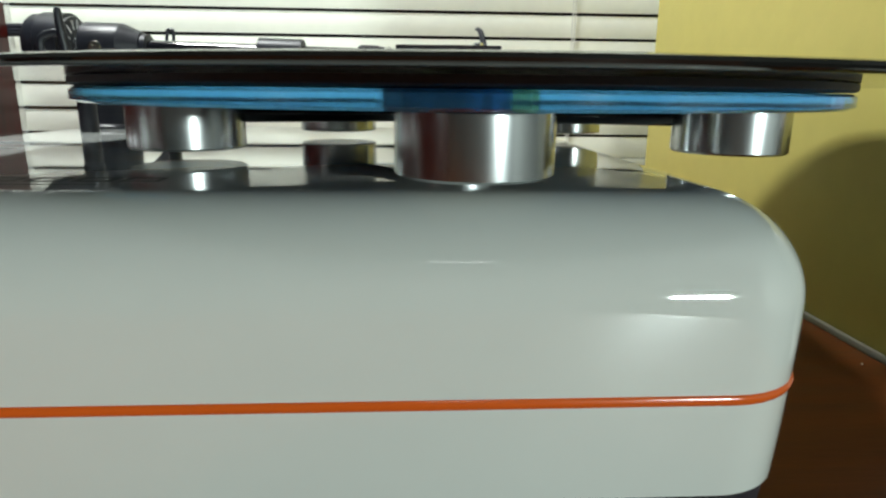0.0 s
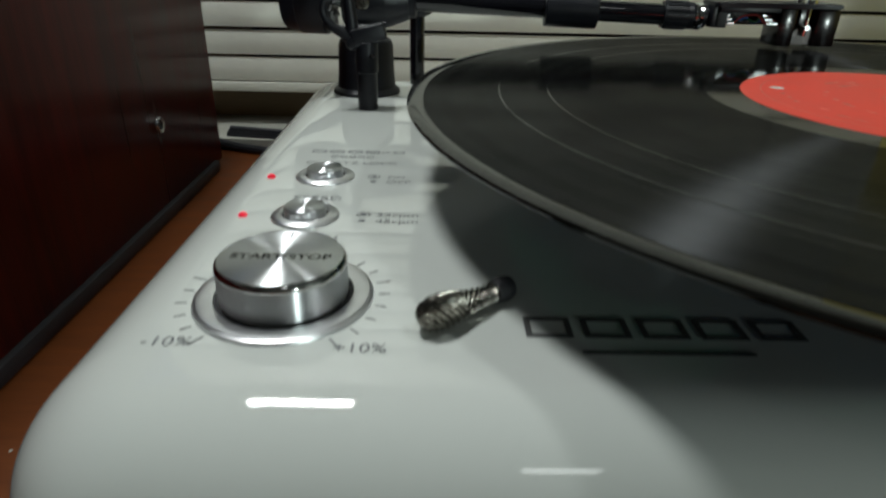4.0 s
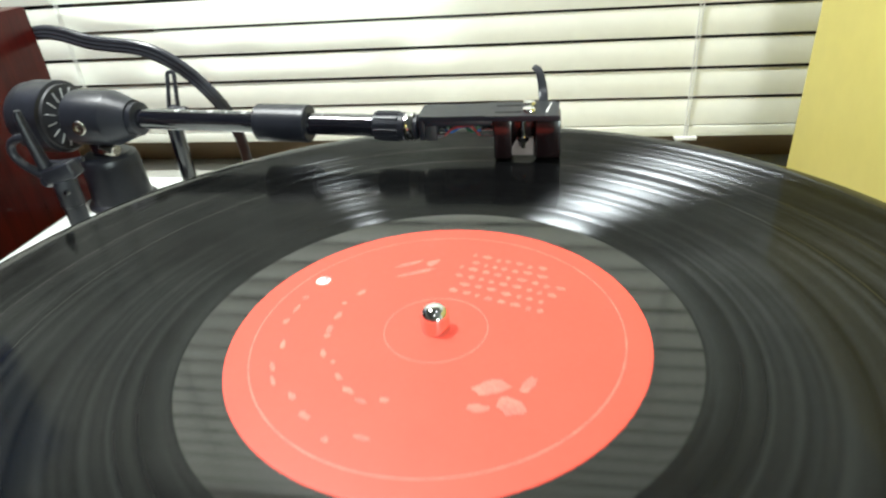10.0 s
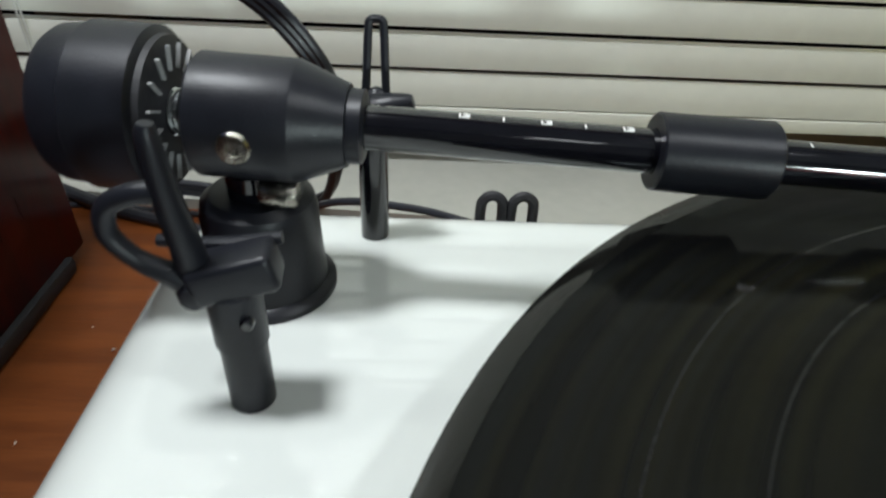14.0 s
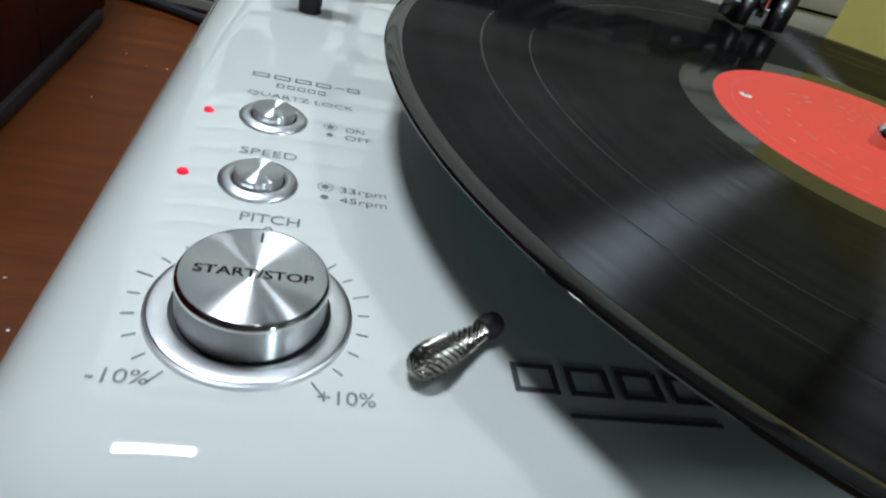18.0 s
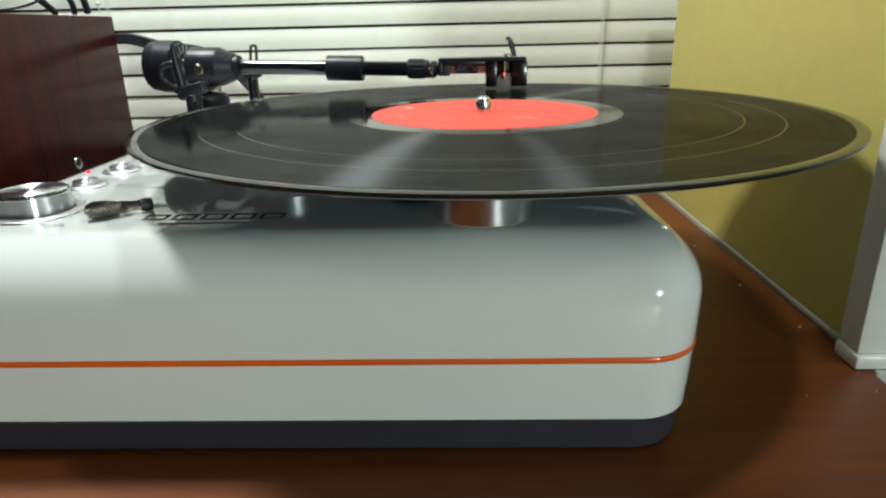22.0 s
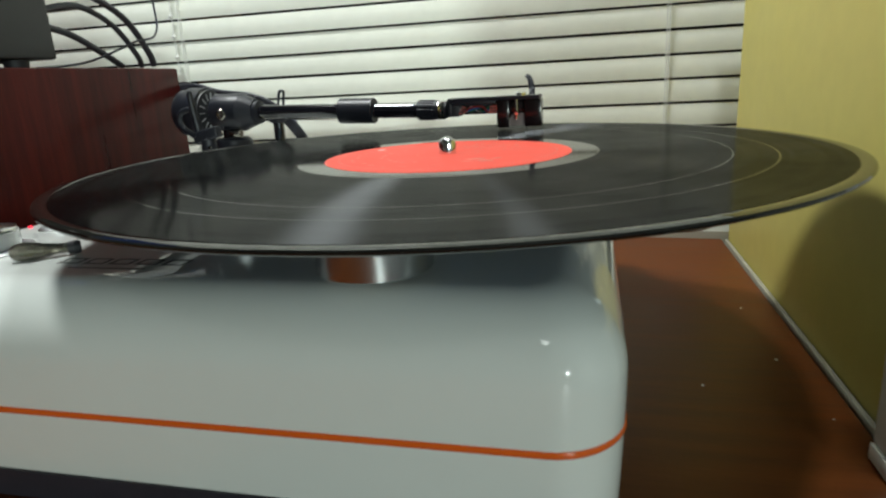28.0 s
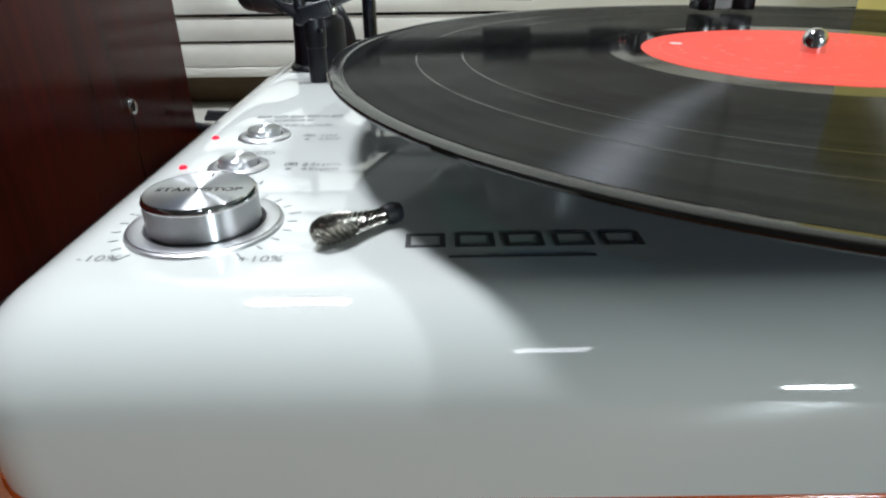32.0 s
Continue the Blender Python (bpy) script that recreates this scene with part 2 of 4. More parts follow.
def finish(bm, name, mat, smooth=True, angle=35):
    me = bpy.data.meshes.new(name)
    bm.normal_update()
    bm.to_mesh(me)
    bm.free()
    me.materials.append(mat)
    if smooth:
        me.polygons.foreach_set("use_smooth", [True] * len(me.polygons))
        me.set_sharp_from_angle(angle=radians(angle))
    return me


def part(name, bm, mat, parent=None, label="", smooth=True, angle=35):
    ob = new(name, finish(bm, name, mat, smooth, angle))
    if parent is not None:
        ob.parent = parent
    if label:
        ob["label"] = label
    return ob


def thing(name, label, category, at=(0, 0, 0), group="", kind=""):
    e = new(name)
    e.location = at
    e.empty_display_size = 0.01
    tagged(e, label, category, group, kind)
    return e


def solid(name, bm, mat, label, category, group="", kind="", smooth=True, angle=35):
    ob = part(name, bm, mat, None, label, smooth, angle)
    tagged(ob, label, category, group, kind)
    return ob


def lathe(profile, seg=48, m=None, bm=None):
    """Turns (r, z) pairs about Z. Zero radius closes an end."""
    bm = bm or bmesh.new()
    rings = []
    for r, z in profile:
        if r < 1e-6:
            rings.append([bm.verts.new((0, 0, z))])
        else:
            rings.append([bm.verts.new((r * math.cos(TAU * i / seg), r * math.sin(TAU * i / seg), z)) for i in range(seg)])
    made = [v for g in rings for v in g]
    for a, b in zip(rings, rings[1:]):
        for i in range(seg):
            j = (i + 1) % seg
            if len(a) == 1 and len(b) == 1:
                continue
            if len(a) == 1:
                bm.faces.new((a[0], b[j], b[i]))
            elif len(b) == 1:
                bm.faces.new((a[i], a[j], b[0]))
            else:
                bm.faces.new((a[i], a[j], b[j], b[i]))
    if m is not None:
        bmesh.ops.transform(bm, matrix=m, verts=made)
    bmesh.ops.recalc_face_normals(bm, faces=bm.faces[:])
    return bm


def block(x0, x1, y0, y1, z0, z1, bevel=0.0, seg=2, bm=None, m=None):
    bm = bm or bmesh.new()
    r = bmesh.ops.create_cube(bm, size=1, matrix=Matrix.Translation(((x0 + x1) / 2, (y0 + y1) / 2, (z0 + z1) / 2)) @ Matrix.Diagonal((x1 - x0, y1 - y0, z1 - z0, 1)))
    vs = r["verts"]
    if m is not None:
        bmesh.ops.transform(bm, matrix=m, verts=vs)
    if bevel:
        es = list({e for v in vs for e in v.link_edges})
        bmesh.ops.bevel(bm, geom=es, offset=bevel, segments=seg, affect="EDGES", profile=0.5)
    return bm


def sweep(points, radius, seg=10, bm=None, steps=8, flat=1.0, caps=True):
    """A round (or flattened) cord along a smooth line through the points. radius: a number or one a point."""
    bm = bm or bmesh.new()
    P = [Vector(p) for p in points]
    R = radius if isinstance(radius, (list, tuple)) else [radius] * len(P)
    line, rad = [], []
    for i in range(len(P) - 1):
        p0, p1, p2, p3 = P[max(i - 1, 0)], P[i], P[i + 1], P[min(i + 2, len(P) - 1)]
        for k in range(steps):
            t = k / steps
            line.append(0.5 * ((2 * p1) + (p2 - p0) * t + (2 * p0 - 5 * p1 + 4 * p2 - p3) * t * t + (3 * p1 - p0 - 3 * p2 + p3) * t ** 3))
            rad.append(R[i] * (1 - t) + R[i + 1] * t)
    line.append(P[-1])
    rad.append(R[-1])
    rings, up = [], None
    for i, p in enumerate(line):
        d = (line[min(i + 1, len(line) - 1)] - line[max(i - 1, 0)]).normalized()
        if up is None:
            up = Vector((0, 0, 1)) if abs(d.z) < 0.9 else Vector((0, 1, 0))
        side = d.cross(up).normalized()
        up = side.cross(d).normalized()
        rings.append([bm.verts.new(p + side * math.cos(TAU * j / seg) * rad[i] + up * math.sin(TAU * j / seg) * rad[i] * flat) for j in range(seg)])
    for a, b in zip(rings, rings[1:]):
        for j in range(seg):
            k = (j + 1) % seg
            bm.faces.new((a[j], b[j], b[k], a[k]))
    if caps:
        bm.faces.new(rings[0])
        bm.faces.new(rings[-1][::-1])
    bmesh.ops.recalc_face_normals(bm, faces=bm.faces[:])
    return bm


def rounded_ring(x0, x1, y0, y1, r, n=10):
    """Corner-rounded rectangle, counter-clockwise."""
    out = []
    for cx, cy, a0 in ((x1 - r, y0 + r, -90), (x1 - r, y1 - r, 0), (x0 + r, y1 - r, 90), (x0 + r, y0 + r, 180)):
        for i in range(n + 1):
            a = radians(a0 + 90 * i / n)
            out.append((cx + r * math.cos(a), cy + r * math.sin(a)))
    return out


def stacked(levels, x0, x1, y0, y1, r, top=True, bottom=True):
    """A shell of rounded rectangles: levels of (inset, z)."""
    bm = bmesh.new()
    rings = []
    for inset, z in levels:
        rings.append([bm.verts.new((x, y, z)) for x, y in rounded_ring(x0 + inset, x1 - inset, y0 + inset, y1 - inset, max(r - inset * 0.5, 0.003))])
    for a, b in zip(rings, rings[1:]):
        n = len(a)
        for i in range(n):
            j = (i + 1) % n
            bm.faces.new((a[i], a[j], b[j], b[i]))
    if top:
        bm.faces.new(rings[-1])
    if bottom:
        bm.faces.new(rings[0][::-1])
    return bm


def text_mesh(s, size, x, y, z, mat, parent, name, width=None, label="", rot=0.0, bold=0.0):
    """Printed words of the given letter height, centred, a hair above the surface."""
    c = bpy.data.curves.new(name, "FONT")
    c.body, c.size, c.align_x, c.align_y = s, 1.0, "CENTER", "CENTER"
    c.offset = bold
    c.resolution_u = 3
    tmp = bpy.data.objects.new(name, c)
    me = bpy.data.meshes.new_from_object(tmp)
    bpy.data.objects.remove(tmp)
    xs = [v.co.x for v in me.vertices]
    ys = [v.co.y for v in me.vertices]
    w, h = max(xs) - min(xs), max(ys) - min(ys)
    cx, cy = (max(xs) + min(xs)) / 2, (max(ys) + min(ys)) / 2
    sy = size / h
    sx = (width / w) if width else sy
    me.transform(Matrix.Diagonal((sx, sy, 1, 1)) @ Matrix.Translation((-cx, -cy, 0)))
    me.materials.clear()
    me.materials.append(mat)
    ob = new(name, me)
    ob.matrix_basis = Matrix.Translation((x, y, z)) @ Matrix.Rotation(rot, 4, "Z")
    ob.parent = parent
    if label:
        ob["label"] = label
    return ob


def flat_bars(rects, z, mat, parent, name, label=""):
    """Thin printed bars: (x0, x1, y0, y1)."""
    bm = bmesh.new()
    for x0, x1, y0, y1 in rects:
        block(x0, x1, y0, y1, z, z + 0.00006, bm=bm)
    return part(name, bm, mat, parent, label, smooth=False)


# ---- setting ----
TX1 = 0.158


def build_room():
    bm = block(-1.3, TX1, -0.62, 0.30, -0.028, 0.0, 0.0015)
    t = thing("desk", "brown wood veneer desk top with dusty specks", "table", (-0.5, -0.2, 0))
    part("desktop", bm, WOOD, t).matrix_parent_inverse = t.matrix_basis.inverted()
    for x in (-1.25, TX1 - 0.06):
        for y in (-0.58, 0.2):
            o = part("leg", block(x, x + 0.05, y, y + 0.05, -0.745, -0.028, 0.002), WOOD, t)
            o.matrix_parent_inverse = t.matrix_basis.inverted()
    solid("floor", block(-2.4, 3.0, -3.1, 0.9, -0.80, -0.745), CARPET, "dark grey carpet floor", "floor", kind="structure")
    solid("ceiling", block(-2.4, 3.0, -3.1, 0.9, 1.9, 1.96), CEIL, "pale grey ceiling board", "ceiling", kind="structure")
    solid("wall_west", block(-2.4, -2.3, -3.1, 0.9, -0.745, 1.9), PLASTER, "plain light grey wall", "wall", kind="structure")
    solid("wall_east", block(2.9, 3.0, -3.1, 0.9, -0.745, 1.9), PLASTER, "plain light grey wall", "wall", kind="structure")
    solid("wall_south", block(-2.3, 2.9, -3.1, -3.0, -0.745, 1.9), PLASTER, "plain light grey wall", "wall", kind="structure")
    # wall under the window, its sill, and the wall round the opening
    solid("wall_north", block(-2.3, 2.9, 0.302, 0.9, -0.745, -0.004), PLASTER, "grey-white wall under the window", "wall", kind="structure")
    solid("wall_north_side", block(-2.3, -1.2, 0.302, 0.9, -0.004, 1.9), PLASTER, "pale grey wall beside the window", "wall", kind="structure")
    solid("wall_north_far", block(0.55, 2.9, 0.302, 0.9, -0.004, 1.9), PLASTER, "pale grey wall beside the window", "wall", kind="structure")
    # coloured dark brown only to keep reflections in the record dark
    solid("wall_north_head", block(-1.2, 0.55, 0.302, 0.9, 0.66, 1.9), DIMWALL, "unseen wall over the window, coloured dark to dim reflections in the record", "wall", kind="structure")
    bm = bmesh.new()
    lo = [(-1.2, 0.345), (TX1 + 0.01, 0.241), (0.55, 0.241), (0.55, 0.345), (0.55, 0.36), (-1.2, 0.36)]
    vs = [[bm.verts.new((x, y, z)) for x, y in lo] for z in (-0.004, 0.006)]
    bm.faces.new(vs[1])
    bm.faces.new(vs[0][::-1])
    for i in range(6):
        bm.faces.new((vs[0][i], vs[0][(i + 1) % 6], vs[1][(i + 1) % 6], vs[1][i]))
    solid("sill", bm, SILLM, "grey-white painted window sill behind the desk", "window sill", kind="structure", smooth=False)
    w = thing("window_1", "brown framed window behind closed blinds, panes coloured dark", "window", (-0.3, 0.36, 0), kind="structure")
    inv = w.matrix_basis.inverted()
    for a in ((-1.2, 0.55, 0.345, 0.40, 0.006, 0.05), (-1.2, 0.55, 0.345, 0.40, 0.61, 0.66), (-1.2, -1.14, 0.345, 0.40, 0.05, 0.61), (0.49, 0.55, 0.345, 0.40, 0.05, 0.61), (-0.35, -0.30, 0.35, 0.395, 0.05, 0.61)):
        part("window_frame", block(*a, 0.003), FRAMEB, w).matrix_parent_inverse = inv
    # panes coloured dark, so the slat gaps read as shadow lines
    glass = material("dark_glass", (0.015, 0.017, 0.02), 0.05, var=0.05)
    for x0, x1 in ((-1.14, -0.35), (-0.30, 0.49)):
        part("pane", block(x0, x1, 0.372, 0.378, 0.05, 0.61), glass, w).matrix_parent_inverse = inv
    # yellow return wall with its trim, and the white frame beside it
    solid("wall_yellow", block(0.162, 0.30, -0.047, 0.240, -0.022, 0.22, 0.0015), YELLOW, "low yellow painted partition wall beside the desk", "wall", kind="structure")
    solid("trim", block(0.1588, 0.1612, -0.047, 0.236, -0.004, 0.0015, 0.0006), BEIGE, "thin grey sealant line between desk and yellow wall", "trim", kind="structure")
    f = thing("door_frame", "white painted wooden door frame at the end of the yellow wall", "door frame", (0.17, -0.07, 0), kind="structure")
    inv = f.matrix_basis.inverted()
    # black board below the threshold stands in for the unlit space there
    for nm, a, m in (("post", (0.1515, 0.1655, -0.062, -0.048, 0.0065, 0.22), TRIM), ("stop", (0.1655, 0.1715, -0.055, -0.048, 0.0065, 0.22), TRIM),
                     ("base_block", (0.1505, 0.169, -0.064, -0.048, 0.0003, 0.0065), TRIM), ("threshold", (0.1585, 0.26, -0.066, -0.048, -0.022, 0.0003), SILLM),
                     ("panel", (0.1715, 1.30, -0.053, -0.048, 0.0003, 0.22), BEIGE), ("dark_filler", (0.1585, 1.30, -0.046, -0.030, -0.745, -0.0225), BOXM)):
        part(nm, block(*a, 0.0012), m, f).matrix_parent_inverse = inv
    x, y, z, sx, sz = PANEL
    c = thing("fill_panel", "unseen white light panel on the wall, added for front fill and a glint", "wall light", (x, -3.0, z))
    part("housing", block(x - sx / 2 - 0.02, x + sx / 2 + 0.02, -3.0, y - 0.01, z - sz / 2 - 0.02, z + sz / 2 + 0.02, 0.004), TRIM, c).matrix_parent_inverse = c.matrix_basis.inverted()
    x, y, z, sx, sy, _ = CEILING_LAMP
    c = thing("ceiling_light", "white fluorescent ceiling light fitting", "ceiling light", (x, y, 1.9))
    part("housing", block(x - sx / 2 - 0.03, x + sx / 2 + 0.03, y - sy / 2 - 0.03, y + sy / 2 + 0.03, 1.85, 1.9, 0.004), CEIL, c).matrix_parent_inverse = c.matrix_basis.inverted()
    c = thing("light_bar", "slim white light bar with two heads fixed over the window", "light bar", (-0.1, 0.302, 0.69))
    inv = c.matrix_basis.inverted()
    for x, y, z, sx, sy, _ in HEADS:
        part("head", block(x - sx / 2 - 0.008, x + sx / 2 + 0.008, y - sy / 2 - 0.008, y + sy / 2 + 0.008, z + 0.004, z + 0.022, 0.003), TRIM, c).matrix_parent_inverse = inv
        # unseen sheet, added to shade the upper blind from the high head
        if z > 0.7:
            part("light_shield", block(x - sx / 2 - 0.05, x + sx / 2 + 0.05, y + sy / 2 + 0.010, y + sy / 2 + 0.013, z - 0.09, z + 0.022, 0.001), BOXM, c, "unseen black sheet added to keep lamp light off the upper blind").matrix_parent_inverse = inv
        part("stem", block(x - 0.008, x + 0.008, y + 0.02, y + 0.036, z + 0.022, 0.90, 0.002), TRIM, c).matrix_parent_inverse = inv
        part("arm", block(x - 0.008, x + 0.008, y + 0.02, 0.302, 0.90, 0.912, 0.002), TRIM, c).matrix_parent_inverse = inv


def build_blind():
    b = thing("venetian_blind", "closed cream metal venetian blind in front of the window", "blind", (-0.3, 0.32, 0.03))
    inv = b.matrix_basis.inverted()
    x0, x1 = -1.15, 0.48
    bm = bmesh.new()
    # slats stop short of their pitch; the gap draws the shadow line
    prof = []
    n = 6
    for i in range(n + 1):
        s = i / n
        prof.append((0.3165 + 0.0012 * s - 0.0009 * math.sin(math.pi * s), 0.0006 + 0.0178 * s))
    ring = prof + [(y + 0.0005, z) for y, z in prof[::-1]]
    cols = []
    for k in range(9):
        x = x0 + (x1 - x0) * k / 8
        cols.append([bm.verts.new((x, y, z)) for y, z in ring])
    for a, c in zip(cols, cols[1:]):
        for i in range(len(ring)):
            j = (i + 1) % len(ring)
            bm.faces.new((a[i], a[j], c[j], c[i]))
    bmesh.ops.recalc_face_normals(bm, faces=bm.faces[:])
    first = part("slat", bm, SLATM, b)
    first.matrix_parent_inverse = inv
    first.location = (0, 0, 0.0408)
    for i in range(1, 28):
        o = first.copy()
        scene.collection.objects.link(o)
        o.location = (random.uniform(-0.002, 0.002), random.uniform(-0.0004, 0.0004), 0.0408 + 0.0199 * i + random.uniform(-0.0003, 0.0003))
        o.rotation_euler = (0, random.uniform(-0.0006, 0.0006), 0)
    part("bottom_rail", block(x0, x1, 0.3160, 0.3255, 0.0330, 0.0405, 0.0006), SLATM, b).matrix_parent_inverse = inv
    part("head_rail", block(x0, x1, 0.310, 0.335, 0.602, 0.632, 0.002), SLATM, b).matrix_parent_inverse = inv
    for x in (0.1205, -0.335):
        bm = bmesh.new()
        for dx in (-0.0009, 0.0009):
            sweep([(x + dx, 0.3155, 0.033), (x + dx * 1.4, 0.3148, 0.3), (x + dx, 0.3152, 0.61)], 0.00045, 6, bm, 3)
        part("ladder_cord", bm, CORD, b, "thin white lift cord").matrix_parent_inverse = inv
        part("cord_button", block(x - 0.0075, x + 0.0075, 0.313, 0.3255, 0.0307, 0.0332, 0.0008), CORD, b, "white plastic cord button").matrix_parent_inverse = inv
    bm = bmesh.new()
    for i in range(9):
        z = 0.165 + i * 0.019
        bmesh.ops.create_uvsphere(bm, u_segments=8, v_segments=6, radius=0.0022, matrix=Matrix.Translation((-0.342, 0.3125, z)))
    sweep([(-0.342, 0.3125, 0.150), (-0.342, 0.3125, 0.6)], 0.0006, 6, bm, 2)
    part("bead_chain", bm, CORD, b, "white beaded pull chain").matrix_parent_inverse = inv


def build_cabinet():
    c = thing("speaker_cabinet", "dark red mahogany gloss speaker cabinet beside the turntable", "speaker", (-0.40, -0.1, 0.0))
    inv = c.matrix_basis.inverted()
    part("case", block(-0.53, -0.290, -0.42, 0.236, 0.004, 0.1515, 0.0015), MAHOG, c).matrix_parent_inverse = inv
    part("base_strip", block(-0.525, -0.2870, -0.41, 0.222, 0.0, 0.0075, 0.002), RUBBER, c, "black strip under the case").matrix_parent_inverse = inv
    m = Matrix.Translation((-0.2901, 0.148, 0.050)) @ Matrix.Rotation(radians(90), 4, "Y")
    part("terminal_ring", lathe([(0.0026, -0.001), (0.0026, 0.0012), (0.0042, 0.0016), (0.0046, 0.0008), (0.0046, -0.001)], 24, m), STEEL, c, "small steel ring set in the side").matrix_parent_inverse = inv
    part("terminal_hole", lathe([(0, 0.0004), (0.0027, 0.0004), (0.0027, -0.001)], 20, m), RUBBER, c).matrix_parent_inverse = inv
    a = thing("amplifier", "small matt black amplifier box standing on the cabinet", "amplifier", (-0.36, 0.02, 0.1515))
    inv = a.matrix_basis.inverted()
    part("case", block(-0.42, -0.302, -0.10, 0.122, 0.1575, 0.225, 0.002), BOXM, a).matrix_parent_inverse = inv
    for x in (-0.41, -0.315):
        for y in (-0.08, 0.10):
            part("foot", lathe([(0, 0.1515), (0.007, 0.1515), (0.008, 0.1575), (0, 0.1575)], 16, Matrix.Translation((x, y, 0))), RUBBER, a).matrix_parent_inverse = inv
    bm = block(-0.3019, -0.3014, 0.055, 0.064, 0.1935, 0.1985)
    block(-0.3019, -0.3014, 0.0655, 0.068, 0.1925, 0.1955, bm=bm)
    part("maker_mark", bm, WHITEINK, a, "worn pale mark").matrix_parent_inverse = inv
    bx = thing("storage_box", "plain blue cardboard box standing on the amplifier", "box", (-0.36, 0.09, 0.225))
    inv = bx.matrix_basis.inverted()
    blue = material("blue_card", (0.015, 0.07, 0.36), 0.5, var=0.08, scale=30)
    part("carton", block(-0.40, -0.306, 0.045, 0.140, 0.225, 0.318, 0.0015), blue, bx).matrix_parent_inverse = inv
    part("lid", block(-0.402, -0.304, 0.043, 0.142, 0.306, 0.3215, 0.0015), blue, bx).matrix_parent_inverse = inv
    # cords that hang in loops behind the amplifier
    for pts, r, lab in (([(-0.31, 0.12, 0.199), (-0.306, 0.16, 0.205), (-0.302, 0.195, 0.19), (-0.300, 0.215, 0.165), (-0.302, 0.222, 0.1545)], 0.0026, "thick black power cord looping down onto the cabinet"),
                        ([(-0.31, 0.12, 0.19), (-0.308, 0.155, 0.196), (-0.305, 0.185, 0.184), (-0.304, 0.205, 0.163), (-0.307, 0.213, 0.1540)], 0.0022, "black cord looping down onto the cabinet"),
                        ([(-0.315, 0.12, 0.182), (-0.313, 0.15, 0.176), (-0.310, 0.178, 0.162), (-0.311, 0.195, 0.1540)], 0.0025, "black signal cord behind the amplifier"),
                        ([(-0.33, 0.13, 0.1532), (-0.312, 0.16, 0.157), (-0.30, 0.20, 0.172), (-0.300, 0.228, 0.180), (-0.31, 0.245, 0.21), (-0.32, 0.25, 0.30)], 0.0009, "thin black wire rising from the cabinet")):
        solid("cord", sweep(pts, r, 10), CABLE, lab, "cable", group="cords behind the amplifier")


def build_cables():
    pts = [(-0.335, 0.250, 0.128), (-0.289, 0.243, 0.1345), (-0.256, 0.240, 0.1275), (-0.224, 0.240, 0.1225), (-0.204, 0.241, 0.1120), (-0.188, 0.242, 0.0955), (-0.178, 0.245, 0.0745), (-0.178, 0.252, 0.045), (-0.189, 0.263, 0.014), (-0.22, 0.272, 0.009), (-0.30, 0.285, 0.0095)]
    sc = thing("signal_cable", "ribbed black triple cable arching behind the tonearm", "cable", (-0.24, 0.275, 0.0))
    for k in range(3):
        o = (k - 1) * 0.0030
        part("strand", sweep([(x + o * 0.45, y, z + o * 0.75) for x, y, z in pts], 0.0022, 10, None, 10), CABLE, sc).matrix_parent_inverse = sc.matrix_basis.inverted()
    solid("power_cable", sweep([(-0.34, 0.285, 0.0102), (-0.29, 0.266, 0.0034), (-0.25, 0.252, 0.0032), (-0.225, 0.235, 0.0034), (-0.205, 0.20, 0.0034), (-0.19, 0.175, 0.0034)], 0.0032, 10), CABLE, "black power cable lying on the desk", "cable")
    solid("ground_wire", sweep([(-0.33, 0.272, 0.0018), (-0.25, 0.266, 0.0018), (-0.2, 0.22, 0.02), (-0.175, 0.192, 0.055), (-0.145, 0.180, 0.062), (-0.122, 0.1735, 0.060)], 0.0014, 8), CABLE, "thin black wire running to the back of the deck", "cable")


